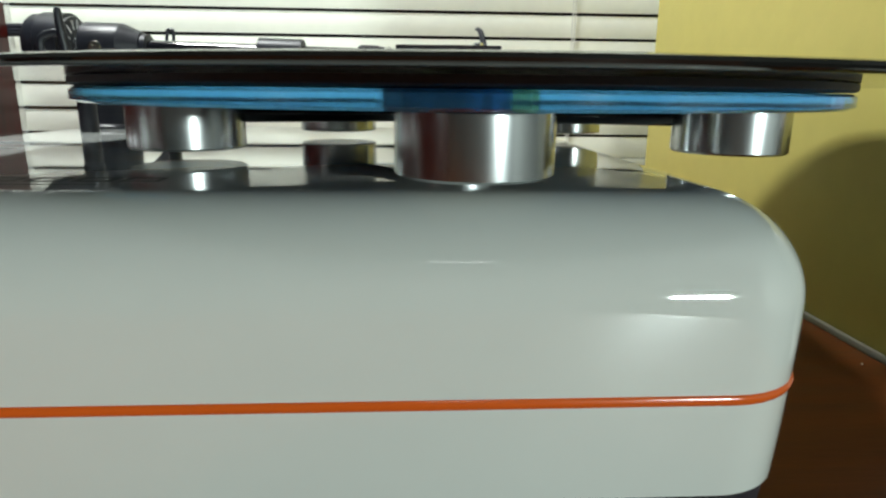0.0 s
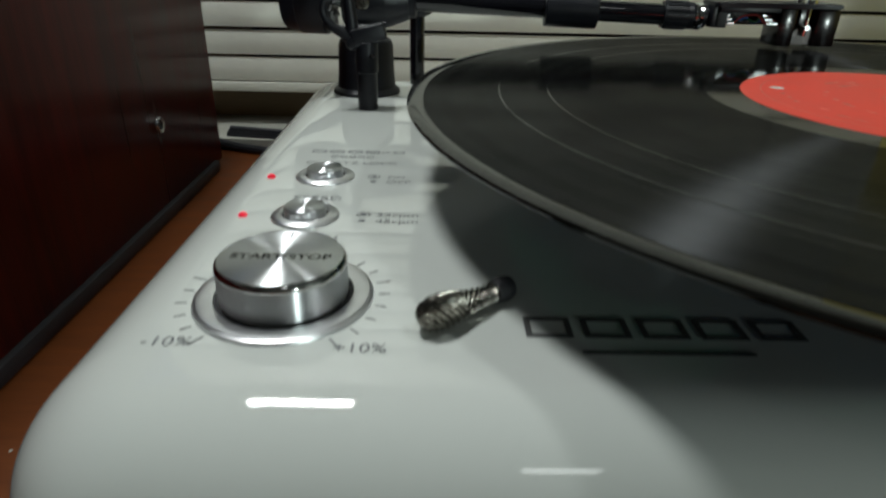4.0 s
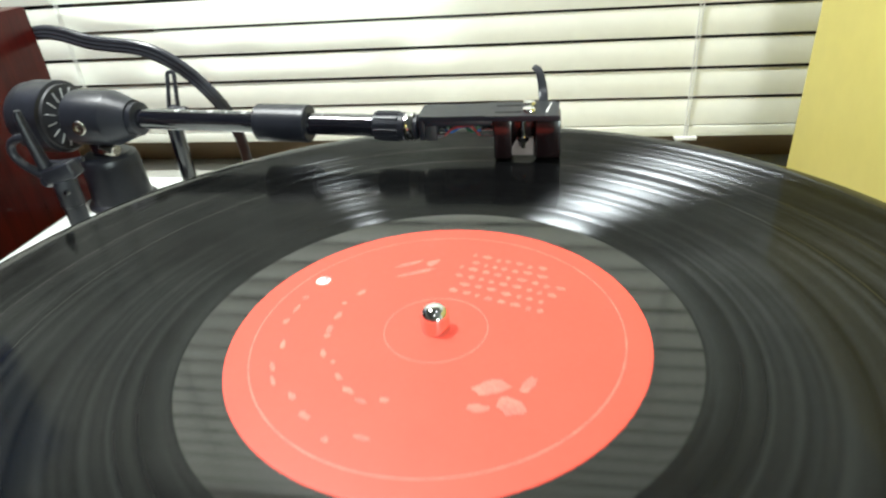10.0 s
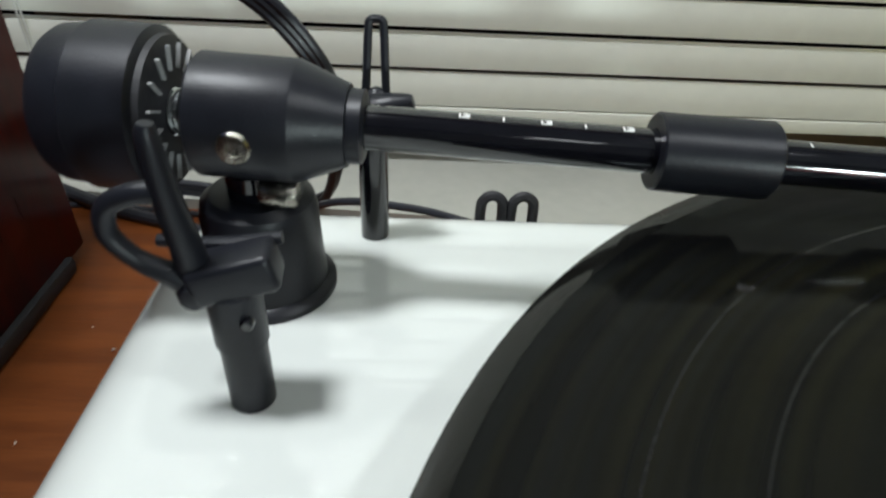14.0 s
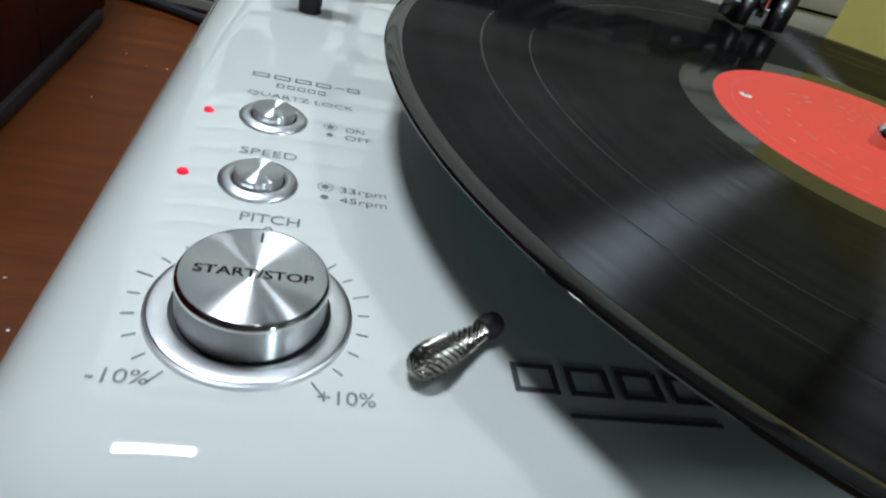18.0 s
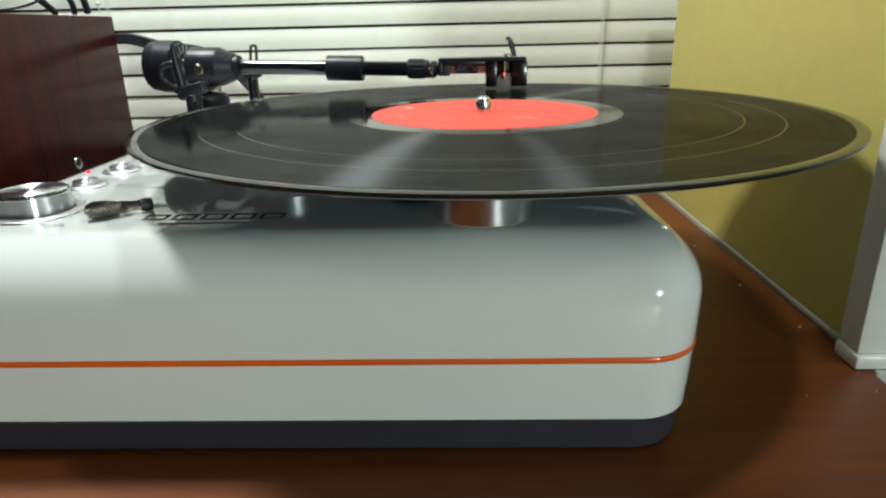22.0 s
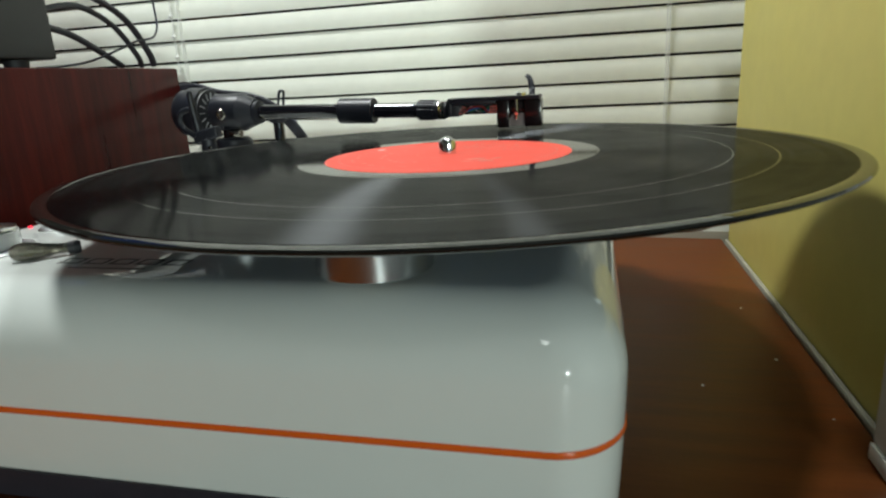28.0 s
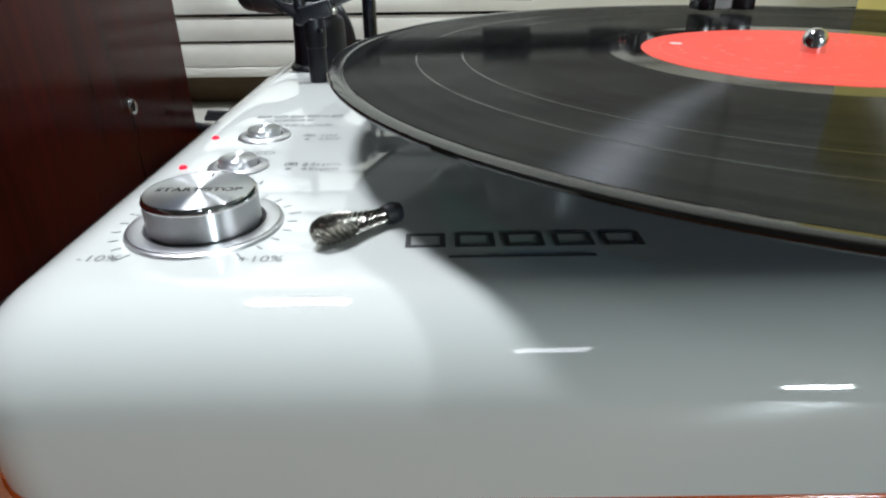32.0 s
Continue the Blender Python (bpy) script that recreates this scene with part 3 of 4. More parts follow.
# ---- the turntable ----
def build_turntable():
    T = thing("turntable", "glossy white square turntable with orange stripe, playing", "turntable", (-0.07, 0.022, 0.0))
    INV = T.matrix_basis.inverted()

    def p(name, bm, mat, label="", parent=None, **k):
        o = part(name, bm, mat, parent or T, label, **k)
        if parent is None:
            o.matrix_parent_inverse = INV
        return o

    X0, X1, Y0, Y1 = -0.2120, 0.0696, -0.1160, 0.1685
    lv = [(0.0030, 0.0114), (0.0014, 0.0126), (0.0009, 0.022), (0.0005, 0.032), (0.0001, 0.044), (0.0, 0.0525)]
    for i in range(1, 17):
        a = radians(90 * i / 16)
        lv.append((0.0205 * (1 - math.cos(a)), 0.0525 + 0.0225 * math.sin(a)))
    lv.append((0.0245, ZT))
    lv.append((0.05, ZT))
    p("body", stacked(lv, X0, X1, Y0, Y1, 0.021), LACQUER, "glossy white lacquered body", angle=50)
    p("stripe", stacked([(0.0009, 0.0339), (0.0003, 0.0343), (0.0, 0.0349), (-0.0001, 0.0355), (-0.0001, 0.0360), (0.0002, 0.0365), (0.0008, 0.0368)], X0, X1, Y0, Y1, 0.021, top=False, bottom=False), ORANGE, "thin orange stripe round the body", angle=60)
    p("plinth", stacked([(0.0058, 0.0), (0.0046, 0.001), (0.0034, 0.0122)], X0, X1, Y0 - 0.0026, Y1, 0.021), PLINTH, "dark charcoal base")
    # speed and lock buttons
    for y in (0.0005, -0.0300):
        c = Matrix.Translation((-0.1752, y, ZT))
        b = p("button", lathe([(0.0, 0.0031), (0.0047, 0.0031), (0.0052, 0.0028), (0.0053, 0.0024), (0.0053, 0.0002)], 40), TURNED, "turned aluminium push button")
        b.matrix_parent_inverse = INV
        b.matrix_basis = c
        part("button_ring", lathe([(0.0058, 0.0002), (0.0059, 0.0009), (0.0064, 0.0012), (0.0080, 0.0009), (0.0086, 0.0004), (0.0087, 0.0)], 40), SATIN, b)
        part("button_gap", lathe([(0.0052, 0.0004), (0.0059, 0.0004)], 32), RUBBER, b)
    for y in (-0.0011, -0.0306):
        p("led", lathe([(0.0012, -0.001), (0.0012, 0.0003), (0.0007, 0.0008), (0, 0.0009)], 16, Matrix.Translation((-0.191, y, ZT))), LEDRED, "lit red indicator light")
    # start knob
    k = p("start_knob", lathe([(0.0, 0.0088), (0.0116, 0.0088), (0.0122, 0.0085), (0.0125, 0.0078), (0.0125, 0.0012)], 64), TURNED, "big turned aluminium start knob")
    k.matrix_basis = Matrix.Translation((-0.1711, -0.0706, ZT))
    part("flange", lathe([(0.0134, 0.0004), (0.0135, 0.0010), (0.0156, 0.0013), (0.0166, 0.0011), (0.0171, 0.0)], 64), SATIN, k)
    part("flange_edge", lathe([(0.0168, 0.0009), (0.0173, 0.0007), (0.0175, 0.0)], 64), SATIN, k)
    part("gap_ring", lathe([(0.0122, 0.0005), (0.0136, 0.0005)], 48), RUBBER, k)
    part("rim_line", lathe([(0.01255, 0.0074), (0.01262, 0.0077), (0.0123, 0.0085), (0.0119, 0.00885)], 64), CHROME, k)
    text_mesh("START/STOP", 0.0021, 0, -0.0002, 0.00886, INKB, k, "lettering", width=0.0193, bold=0.02)
    flat_bars([(-0.0002, 0.0002, 0.0082, 0.0108)], 0.00882, INKB, k, "index_mark")
    z = ZT + 0.00012
    bm = bmesh.new()
    for i in range(-10, 11):
        a = radians(90 - i * 14.3)
        l = 0.0031 if i % 5 == 0 else 0.0021
        m = Matrix.Translation((-0.1711, -0.0706, 0)) @ Matrix.Rotation(a, 4, "Z")
        block(0.0184, 0.0184 + l, -0.00016, 0.00016, z - 0.00006, z, bm=bm, m=m)
    p("pitch_scale", bm, INK, "printed pitch marks round the knob", smooth=False)

    def word(s, h, x, y, w):
        o = text_mesh(s, h, x, y, z, INK, T, "lettering", width=w)
        o.matrix_parent_inverse = INV

    word("QUARTZ LOCK", 0.0030, -0.1690, 0.0132, 0.0290)
    word("ON", 0.0026, -0.1540, 0.0004, 0.0050)
    word("OFF", 0.0026, -0.1531, -0.0037, 0.0070)
    word("SPEED", 0.0029, -0.1743, -0.0176, 0.0132)
    word("33rpm", 0.0030, -0.1517, -0.0291, 0.0108)
    word("45rpm", 0.0030, -0.1517, -0.0332, 0.0108)
    word("PITCH", 0.0030, -0.1711, -0.0437, 0.0120)
    word("0", 0.0025, -0.1711, -0.0475, 0.0018)
    word("-10%", 0.0027, -0.1880, -0.0868, 0.0086)
    word("+10%", 0.0027, -0.1543, -0.0880, 0.0092)
    for y in (0.0007, -0.0284):
        bm = lathe([(0.0, 0), (0.0009, 0)], 16, Matrix.Translation((-0.1605, y, z)))
        lathe([(0.0, 0), (0.0009, 0)], 16, Matrix.Translation((-0.1605, y - 0.0042, z)), bm)
        for i in range(12):
            m = Matrix.Translation((-0.1605, y, 0)) @ Matrix.Rotation(TAU * i / 12, 4, "Z")
            block(0.0014, 0.0020, -0.0001, 0.0001, z - 0.00005, z, bm=bm, m=m)
        p("lamp_symbol", bm, INK, "printed lit and unlit lamp symbols", smooth=False)
    # model mark and maker's mark as plain shapes
    def outline(x0, x1, y0, y1, w, mat, name, label):
        o = flat_bars([(x0, x1, y1 - w, y1), (x0, x1, y0, y0 + w), (x0, x0 + w, y0 + w, y1 - w), (x1 - w, x1, y0 + w, y1 - w)], ZT + 0.00005, mat, T, name, label)
        o.matrix_parent_inverse = INV

    for x0, x1 in ((-0.1838, -0.1790), (-0.1778, -0.1730), (-0.1718, -0.1670), (-0.1658, -0.1612), (-0.1566, -0.1528)):
        outline(x0, x1, 0.0242, 0.0270, 0.0006, INK, "model_mark", "printed grey model mark")
    p_ = flat_bars([(-0.1602, -0.1576, 0.0253, 0.0259)], ZT + 0.00005, INK, T, "model_dash")
    p_.matrix_parent_inverse = INV
    for i in range(5):
        outline(-0.1765 + i * 0.0029, -0.1743 + i * 0.0029, 0.0190, 0.0214, 0.0004, INK, "model_number", "small printed grey mark")
    for i in range(5):
        x = -0.1250 + i * 0.0106
        outline(x, x + 0.0086, -0.0837, -0.0769, 0.0012, INKD, "maker_mark", "printed dark grey maker's mark")
    p_ = flat_bars([(-0.1158, -0.0855, -0.0886, -0.0876)], ZT + 0.00005, INKD, T, "tagline", "small printed black line")
    p_.matrix_parent_inverse = INV
    # cueing lever: a knurled club that lies over the deck
    d0, d1 = Vector((-0.1285, -0.0708, 0.0775)), Vector((-0.1432, -0.0833, 0.0785))
    ld = (d1 - d0).normalized()
    prof = [(0.0, 0.0016), (0.25, 0.0017), (0.45, 0.0022), (0.62, 0.0028), (0.78, 0.0032), (0.9, 0.0031), (1.0, 0.0025), (1.06, 0.0014), (1.08, 0.0)]
    bm = bmesh.new()
    rings = []
    for i in range(31):
        u = 1.08 * i / 30
        k0 = max(j for j in range(len(prof) - 1) if prof[j][0] <= u + 1e-6)
        f = min(1.0, (u - prof[k0][0]) / (prof[k0 + 1][0] - prof[k0][0]))
        r = prof[k0][1] * (1 - f) + prof[k0 + 1][1] * f
        sd = ld.orthogonal().normalized()
        up = ld.cross(sd)
        ring = []
        for j in range(24):
            a = TAU * j / 24
            rr = max(0.00005, r + (0.00024 if (i + j) % 2 else -0.00024) * min(1, r / 0.002))
            ring.append(bm.verts.new(d0 + ld * (u * (d1 - d0).length) + (sd * math.cos(a) + up * math.sin(a)) * rr))
        rings.append(ring)
    for a_, b_ in zip(rings, rings[1:]):
        for j in range(24):
            bm.faces.new((a_[j], a_[(j + 1) % 24], b_[(j + 1) % 24], b_[j]))
    bm.faces.new(rings[-1])
    bmesh.ops.recalc_face_normals(bm, faces=bm.faces[:])
    lev = p("toggle_lever", bm, NICKEL, "knurled nickel toggle lever", smooth=False)
    part("lever_collar", sweep([d0 + (d0 - d1) * 0.10, d0, d0.lerp(d1, 0.12)], [0.0022, 0.0026, 0.0021], 16), RUBBER, lev)

    # platter: blue disc over five weights on arms
    pl = p("platter", lathe([(0.0196, 0.0920), (0.1180, 0.0920), (0.1195, 0.0927), (0.1195, 0.0952), (0.1183, 0.0959), (0.0196, 0.0959), (0.0196, 0.0920)], 96), ACRYL, "clear blue acrylic platter disc")
    part("mat", lathe([(0.0, 0.0964), (0.1188, 0.0963), (0.1196, 0.0968), (0.1196, 0.0983), (0, 0.0984)], 96), RUBBER, pl, "thin black mat under the record")
    part("hub", lathe([(0, 0.0755), (0.0215, 0.0755), (0.0215, 0.0770), (0.0192, 0.0775), (0.0192, 0.0958), (0.017, 0.0962)], 48), STEEL, pl, "steel bearing hub")
    for i in range(5):
        a = radians(52 + 72 * i)
        c = Vector((0.090 * math.cos(a), 0.090 * math.sin(a), 0))
        part("weight", lathe([(0, 0.0778), (0.0168, 0.0778), (0.0175, 0.0784), (0.0175, 0.0914), (0.017, 0.0919), (0, 0.0919)], 48, Matrix.Translation(c)), STEEL, pl, "polished steel weight")
        part("arm", sweep([c * 0.17 + Vector((0, 0, 0.0882)), c * 0.82 + Vector((0, 0, 0.0882))], 0.0028, 12), GLOSS, pl, "black rod arm")
    part("spindle", lathe([(0.0036, 0.098), (0.0036, 0.1042), (0.0034, 0.1053), (0.0028, 0.1063), (0.0019, 0.1070), (0.0009, 0.1073), (0, 0.1074)], 32), CHROME, pl, "chrome centre spindle")

    # tonearm, built along its own axis
    P0, P1 = Vector((-0.1750, 0.1237, 0.1165)), Vector((-0.0280, 0.1156, 0.1126))
    ax = (P1 - P0).normalized()
    M = Matrix.Translation(P0) @ ax.to_track_quat("Z", "Y").to_matrix().to_4x4()
    s = lambda x: (x + 0.175) / ax.x

    def turned(name, prof, mat, parent, label="", seg=40):
        return part(name, lathe([(r, s(x)) for r, x in prof], seg, M), mat, parent, label)

    ta = p("tonearm", lathe([(0.0, s(-0.1847)), (0.0116, s(-0.1847)), (0.0122, s(-0.1841)), (0.0122, s(-0.1655)), (0.0120, s(-0.1650)), (0.0082, s(-0.1556)), (0.0074, s(-0.1556)), (0.0074, s(-0.1528)), (0.0066, s(-0.1524)), (0, s(-0.1524))], 48, M), MATT, "black tonearm with straight tube")
    turned("tube", [(0.0045, -0.153), (0.0045, -0.043), (0, -0.043)], GLOSS, ta, "glossy black arm tube")
    cw = turned("counterweight", [(0, -0.2122), (0.0105, -0.2122), (0.0140, -0.2112), (0.0152, -0.2095), (0.0157, -0.2045), (0.0163, -0.2040), (0.0163, -0.1925), (0.0150, -0.1918), (0, -0.1918)], MATT, ta, "round matt black counterweight")
    turned("dial_ring", [(0.0148, -0.1919), (0.0145, -0.1906), (0.0055, -0.1900), (0, -0.1900)], RUBBER, ta, "black force dial")
    for i in range(16):
        m = M @ Matrix.Translation((0, 0, s(-0.1901))) @ Matrix.Rotation(TAU * i / 16, 4, "Z")
        part("dial_mark", block(0.0084, 0.0132, -0.0002, 0.0002, -0.0004, 0.0004, m=m @ Matrix.Rotation(radians(-3), 4, "Y")), DIALINK, cw, "pale dial mark", smooth=False)
    turned("thread", [(0.0048, -0.1905 + i * 0.0005) if i % 2 else (0.0042, -0.1905 + i * 0.0005) for i in range(13)], STEEL, ta, seg=20)
    turned("sleeve", [(0.0046, -0.0952), (0.0074, -0.0952), (0.0078, -0.0948), (0.0078, -0.0726), (0.0074, -0.0722), (0.0046, -0.0722)], MATT, ta, "matt black sliding sleeve")
    lc = part("locking_collar", lathe([(0.0046, s(-0.0436)), (0.0056, s(-0.0434)), (0.0056, s(-0.0306)), (0.005, s(-0.0304))], 40, M), MATT, ta, "ribbed black locking collar")
    for i in range(14):
        m = M @ Matrix.Rotation(TAU * i / 14, 4, "Z")
        part("rib", block(0.0050, 0.0061, -0.0006, 0.0006, s(-0.0425), s(-0.0330), 0.0002, 1, m=m), MATT, lc)
    turned("ring", [(0.0045, -0.0304), (0.0056, -0.0302), (0.0057, -0.0294), (0.0052, -0.0288), (0.0057, -0.0282), (0.0057, -0.0268), (0.0050, -0.0264)], CHROME, ta, "double chrome ring")
    turned("stem", [(0.0050, -0.0265), (0.0050, -0.0252), (0.0036, -0.0248), (0.0036, -0.0215), (0, -0.0215)], MATT, ta)
    u_ = M.to_3x3().inverted() @ Vector((0, -0.20, 0.98))
    UPA = math.atan2(u_.y, u_.x)
    for i, x in enumerate((-0.1335, -0.1255, -0.1175, -0.1095, -0.1015, -0.0655)):
        bm = bmesh.new()
        for a, u, w in (((-6, 0, 0.0002), (-1, 0, 0.0002), (4, 0, 0.0002)) if i % 2 else ((-10, -0.0005, 0.0002), (-4, -0.0005, 0.0002), (3, -0.0005, 0.0002), (3, 0.0006, 0.0008), (-3, 0.0010, 0.0005), (-10, 0.0008, 0.0007))):
            mm = M @ Matrix.Rotation(UPA + radians(a), 4, "Z")
            block(0.00447, 0.00456, -0.00024, 0.00024, s(x) + u - w, s(x) + u + w, bm=bm, m=mm)
        part("tube_mark", bm, WHITEINK, ta, "white scale mark", smooth=False)
    # pivot screw on the near side
    n = Vector((0, -1, 0.05)).normalized()
    m = Matrix.Translation(P0 + Vector((-0.0008, -0.0117, -0.0008))) @ n.to_track_quat("Z", "Y").to_matrix().to_4x4()
    part("pivot_screw", lathe([(0.0033, -0.002), (0.0033, 0.0006), (0.0028, 0.0012), (0.0014, 0.0013), (0.0010, 0.0006), (0, 0.0006)], 24, m), NICKEL, ta, "worn nickel pivot screw")
    # headshell with cartridge
    bm = bmesh.new()
    edge = [(-0.0240, 0.1100), (-0.0236, 0.1086), (-0.0226, 0.1078), (-0.0212, 0.1075), (0.0020, 0.1075), (0.0034, 0.1066), (0.0304, 0.1064),
            (0.0306, 0.1240), (0.0290, 0.1253), (0.0034, 0.1252), (0.0020, 0.1242), (-0.0212, 0.1242), (-0.0226, 0.1239), (-0.0236, 0.1231), (-0.0240, 0.1217)]
    lo, hi = [[bm.verts.new((x, y, z)) for x, y in edge] for z in (0.1170, 0.1190)]
    bm.faces.new(hi)
    bm.faces.new(lo[::-1])
    for i in range(len(edge)):
        j = (i + 1) % len(edge)
        bm.faces.new((lo[i], lo[j], hi[j], hi[i]))
    bmesh.ops.recalc_face_normals(bm, faces=bm.faces[:])
    bmesh.ops.bevel(bm, geom=[e for e in bm.edges if abs(e.verts[0].co.z - e.verts[1].co.z) < 1e-6], offset=0.00035, segments=2, affect="EDGES")
    hs = part("headshell", bm, MATT, ta, "flat black headshell with rounded rear corners")
    for i in range(5):
        m = Matrix.Translation((0.0258 + 0.0004 * i, 0.1120 + 0.0024 * i, 0.1190)) @ Matrix.Rotation(radians(78), 4, "Z")
        part("maker_mark", block(-0.0008, 0.0008, -0.0004, 0.0004, 0, 0.00006, m=m), WHITEINK, hs, "small pale mark", smooth=False)
    part("rear_lip", block(-0.0212, 0.0050, 0.1078, 0.1086, 0.1150, 0.1172, 0.0003), MATT, hs)
    part("far_wall", block(-0.0212, 0.0060, 0.1228, 0.1238, 0.1088, 0.1172, 0.0003), RUBBER, hs)
    part("pin_block", block(-0.0214, -0.0170, 0.1095, 0.1222, 0.1085, 0.1168, 0.0004), RUBBER, hs)
    bm = block(-0.0240, -0.0215, 0.1095, 0.1222, 0.1085, 0.1180, 0.0006)
    part("headshell_end", bm, MATT, hs)
    for y in (0.1118, 0.1200):
        part("slot", block(0.0062, 0.0160, y - 0.0010, y + 0.0010, 0.1189, 0.11904), INKB, hs)
        part("screw", lathe([(0.0026, 0.1190), (0.0026, 0.1199), (0.0023, 0.1206), (0.0015, 0.1209), (0, 0.1210)], 24, Matrix.Translation((0.0190, y, 0))), CHROME, hs, "chrome cartridge screw")
        part("bolt", lathe([(0.0009, 0.106), (0.0009, 0.1172)], 12, Matrix.Translation((0.0170, y - 0.0035, 0))), CHROME, hs)
        part("nut", lathe([(0, 0.1085), (0.0021, 0.1085), (0.0021, 0.1103), (0, 0.1103)], 6, Matrix.Translation((0.0170, y - 0.0035, 0))), CHROME, hs)
    part("finger_lift", sweep([(0.0243, 0.1225, 0.1183), (0.0242, 0.1275, 0.1190), (0.0239, 0.1312, 0.1218), (0.0232, 0.1330, 0.1258), (0.0220, 0.1344, 0.1288), (0.0200, 0.1356, 0.1300)], [0.0019, 0.0019, 0.0018, 0.0017, 0.0015, 0.0012], 12, flat=0.2), MATT, hs, "curved finger lift")
    ct = part("cartridge", block(0.0055, 0.0125, 0.1080, 0.1230, 0.1014, 0.1172, 0.0006), CARTR, hs, "smoked dark red phono cartridge")
    part("cartridge_front", block(0.0215, 0.0312, 0.1080, 0.1230, 0.1016, 0.1168, 0.0008), CARTR, hs)
    part("cartridge_bridge", block(0.0120, 0.0215, 0.1120, 0.1225, 0.1060, 0.1172, 0.0005), CARTR, hs)
    bm = bmesh.new()
    vs = []
    for y in (0.1100, 0.1119):
        vs.append([bm.verts.new(v) for v in ((0.0108, y, 0.1022), (0.0224, y, 0.1022), (0.0208, y, 0.1092), (0.0146, y, 0.1092))])
    bm.faces.new(vs[0])
    bm.faces.new(vs[1][::-1])
    for i in range(4):
        bm.faces.new((vs[0][i], vs[1][i], vs[1][(i + 1) % 4], vs[0][(i + 1) % 4]))
    bmesh.ops.recalc_face_normals(bm, faces=bm.faces[:])
    part("stylus_guard", bm, STYLUS, hs, "taupe stylus holder", smooth=False)
    part("stylus", sweep([(0.018, 0.1140, 0.1050), (0.0215, 0.1145, 0.1022), (0.0222, 0.1146, 0.1003)], [0.0006, 0.0004, 0.0002], 8), STEEL, hs)
    rw = random.Random(5)
    for i, w in enumerate(WIRES):
        y = 0.1100 + 0.0026 * i
        za = 0.1105 + 0.0014 * (i % 3)
        mid = [(x_, y + rw.uniform(-0.0022, 0.0022), 0.1118 + rw.uniform(-0.0018, 0.0022)) for x_ in (-0.0110, -0.0070, -0.0032)]
        part("lead_wire", sweep([(-0.0170, y, za), (-0.0142, y, za)] + mid + [(0.0004, y, za), (0.0056, y, za)], 0.00045, 8), w, hs, "thin coloured lead wire")
        for x0, x1 in ((-0.0168, -0.0138), (0.0004, 0.0058)):
            part("wire_tag", block(x0, x1, y - 0.0007, y + 0.0007, za - 0.0006, za + 0.0006, 0.0002, 1), STEEL, hs, "bright metal lead tag")

    # arm base
    c = Matrix.Translation((-0.1762, 0.1238, 0))
    ab = p("arm_base", lathe([(0.0156, 0.075), (0.0156, 0.0764), (0.0148, 0.0772), (0.0136, 0.0778), (0.0130, 0.0850), (0.0126, 0.0960), (0.0120, 0.0985), (0.0100, 0.1000), (0, 0.1003)], 48, c), MATT, "black cylindrical arm base")
    part("pillar", lathe([(0.0062, 0.100), (0.0062, 0.1055), (0, 0.1055)], 24, c), GLOSS, ab)
    part("pivot_nut", lathe([(0, 0), (0.0026, 0), (0.0030, 0.0006), (0.0030, 0.0069), (0.0026, 0.0075), (0, 0.0075)], 24, Matrix.Translation((-0.1735, 0.1175, 0.1030)) @ Matrix.Rotation(radians(90), 4, "Y")), NICKEL, ab)
    # lift post with its hooked lever
    lf = p("lift_post", lathe([(0.0042, 0.075), (0.0042, 0.0900), (0.0047, 0.0904), (0.0047, 0.1020), (0.0040, 0.1028), (0, 0.1028)], 28, Matrix.Translation((-0.1718, 0.0885, 0))), MATT, "black arm lift post")
    m = Matrix.Translation((-0.1705, 0.0885, 0.1052)) @ Matrix.Rotation(radians(-14), 4, "Y") @ Matrix.Rotation(radians(6), 4, "Z")
    part("clamp", block(-0.0075, 0.0068, -0.0040, 0.0040, -0.0034, 0.0036, 0.0012, 3, m=m), MATT, lf)
    part("clamp_screw", lathe([(0.0012, 0), (0.0012, 0.0012), (0.0008, 0.0016), (0, 0.0016)], 14, Matrix.Translation((-0.1690, 0.0850, 0.0975)) @ Matrix.Rotation(radians(90), 4, "X")), GLOSS, lf)
    part("upright", sweep([(-0.1770, 0.0880, 0.1020), (-0.1774, 0.0876, 0.1100), (-0.1784, 0.0870, 0.1200), (-0.1790, 0.0868, 0.1290), (-0.1787, 0.0868, 0.1316)], [0.0030, 0.0026, 0.0022, 0.0018, 0.0011], 14), MATT, lf)
    part("hook_lever", sweep([(-0.1787, 0.0872, 0.1205), (-0.1832, 0.0868, 0.1203), (-0.1875, 0.0866, 0.1180), (-0.1884, 0.0866, 0.1132), (-0.1852, 0.0868, 0.1084), (-0.1802, 0.0872, 0.1050), (-0.1780, 0.0876, 0.1030)], [0.0019, 0.0018, 0.0017, 0.0017, 0.0017, 0.0021, 0.0026], 14), MATT, lf, "curved black cueing lever")
    part("knuckle", lathe([(0, -0.0030), (0.0020, -0.0026), (0.0030, -0.0010), (0.0030, 0.0010), (0.0020, 0.0026), (0, 0.0030)], 20, Matrix.Translation((-0.1772, 0.0868, 0.1022)) @ Matrix.Rotation(radians(90), 4, "X")), MATT, lf)
    part("lift_rail", sweep([(-0.1850, 0.0945, 0.1068), (-0.1740, 0.0935, 0.1070), (-0.1640, 0.0940, 0.1085)], [0.0012, 0.0014, 0.0011], 10), MATT, lf)
    # arm rest with its clip
    ar = p("arm_rest", lathe([(0.0037, 0.075), (0.0037, 0.1075), (0.0030, 0.1082), (0, 0.1082)], 24, Matrix.Translation((-0.1531, 0.1455, 0))), GLOSS, "black arm rest post")
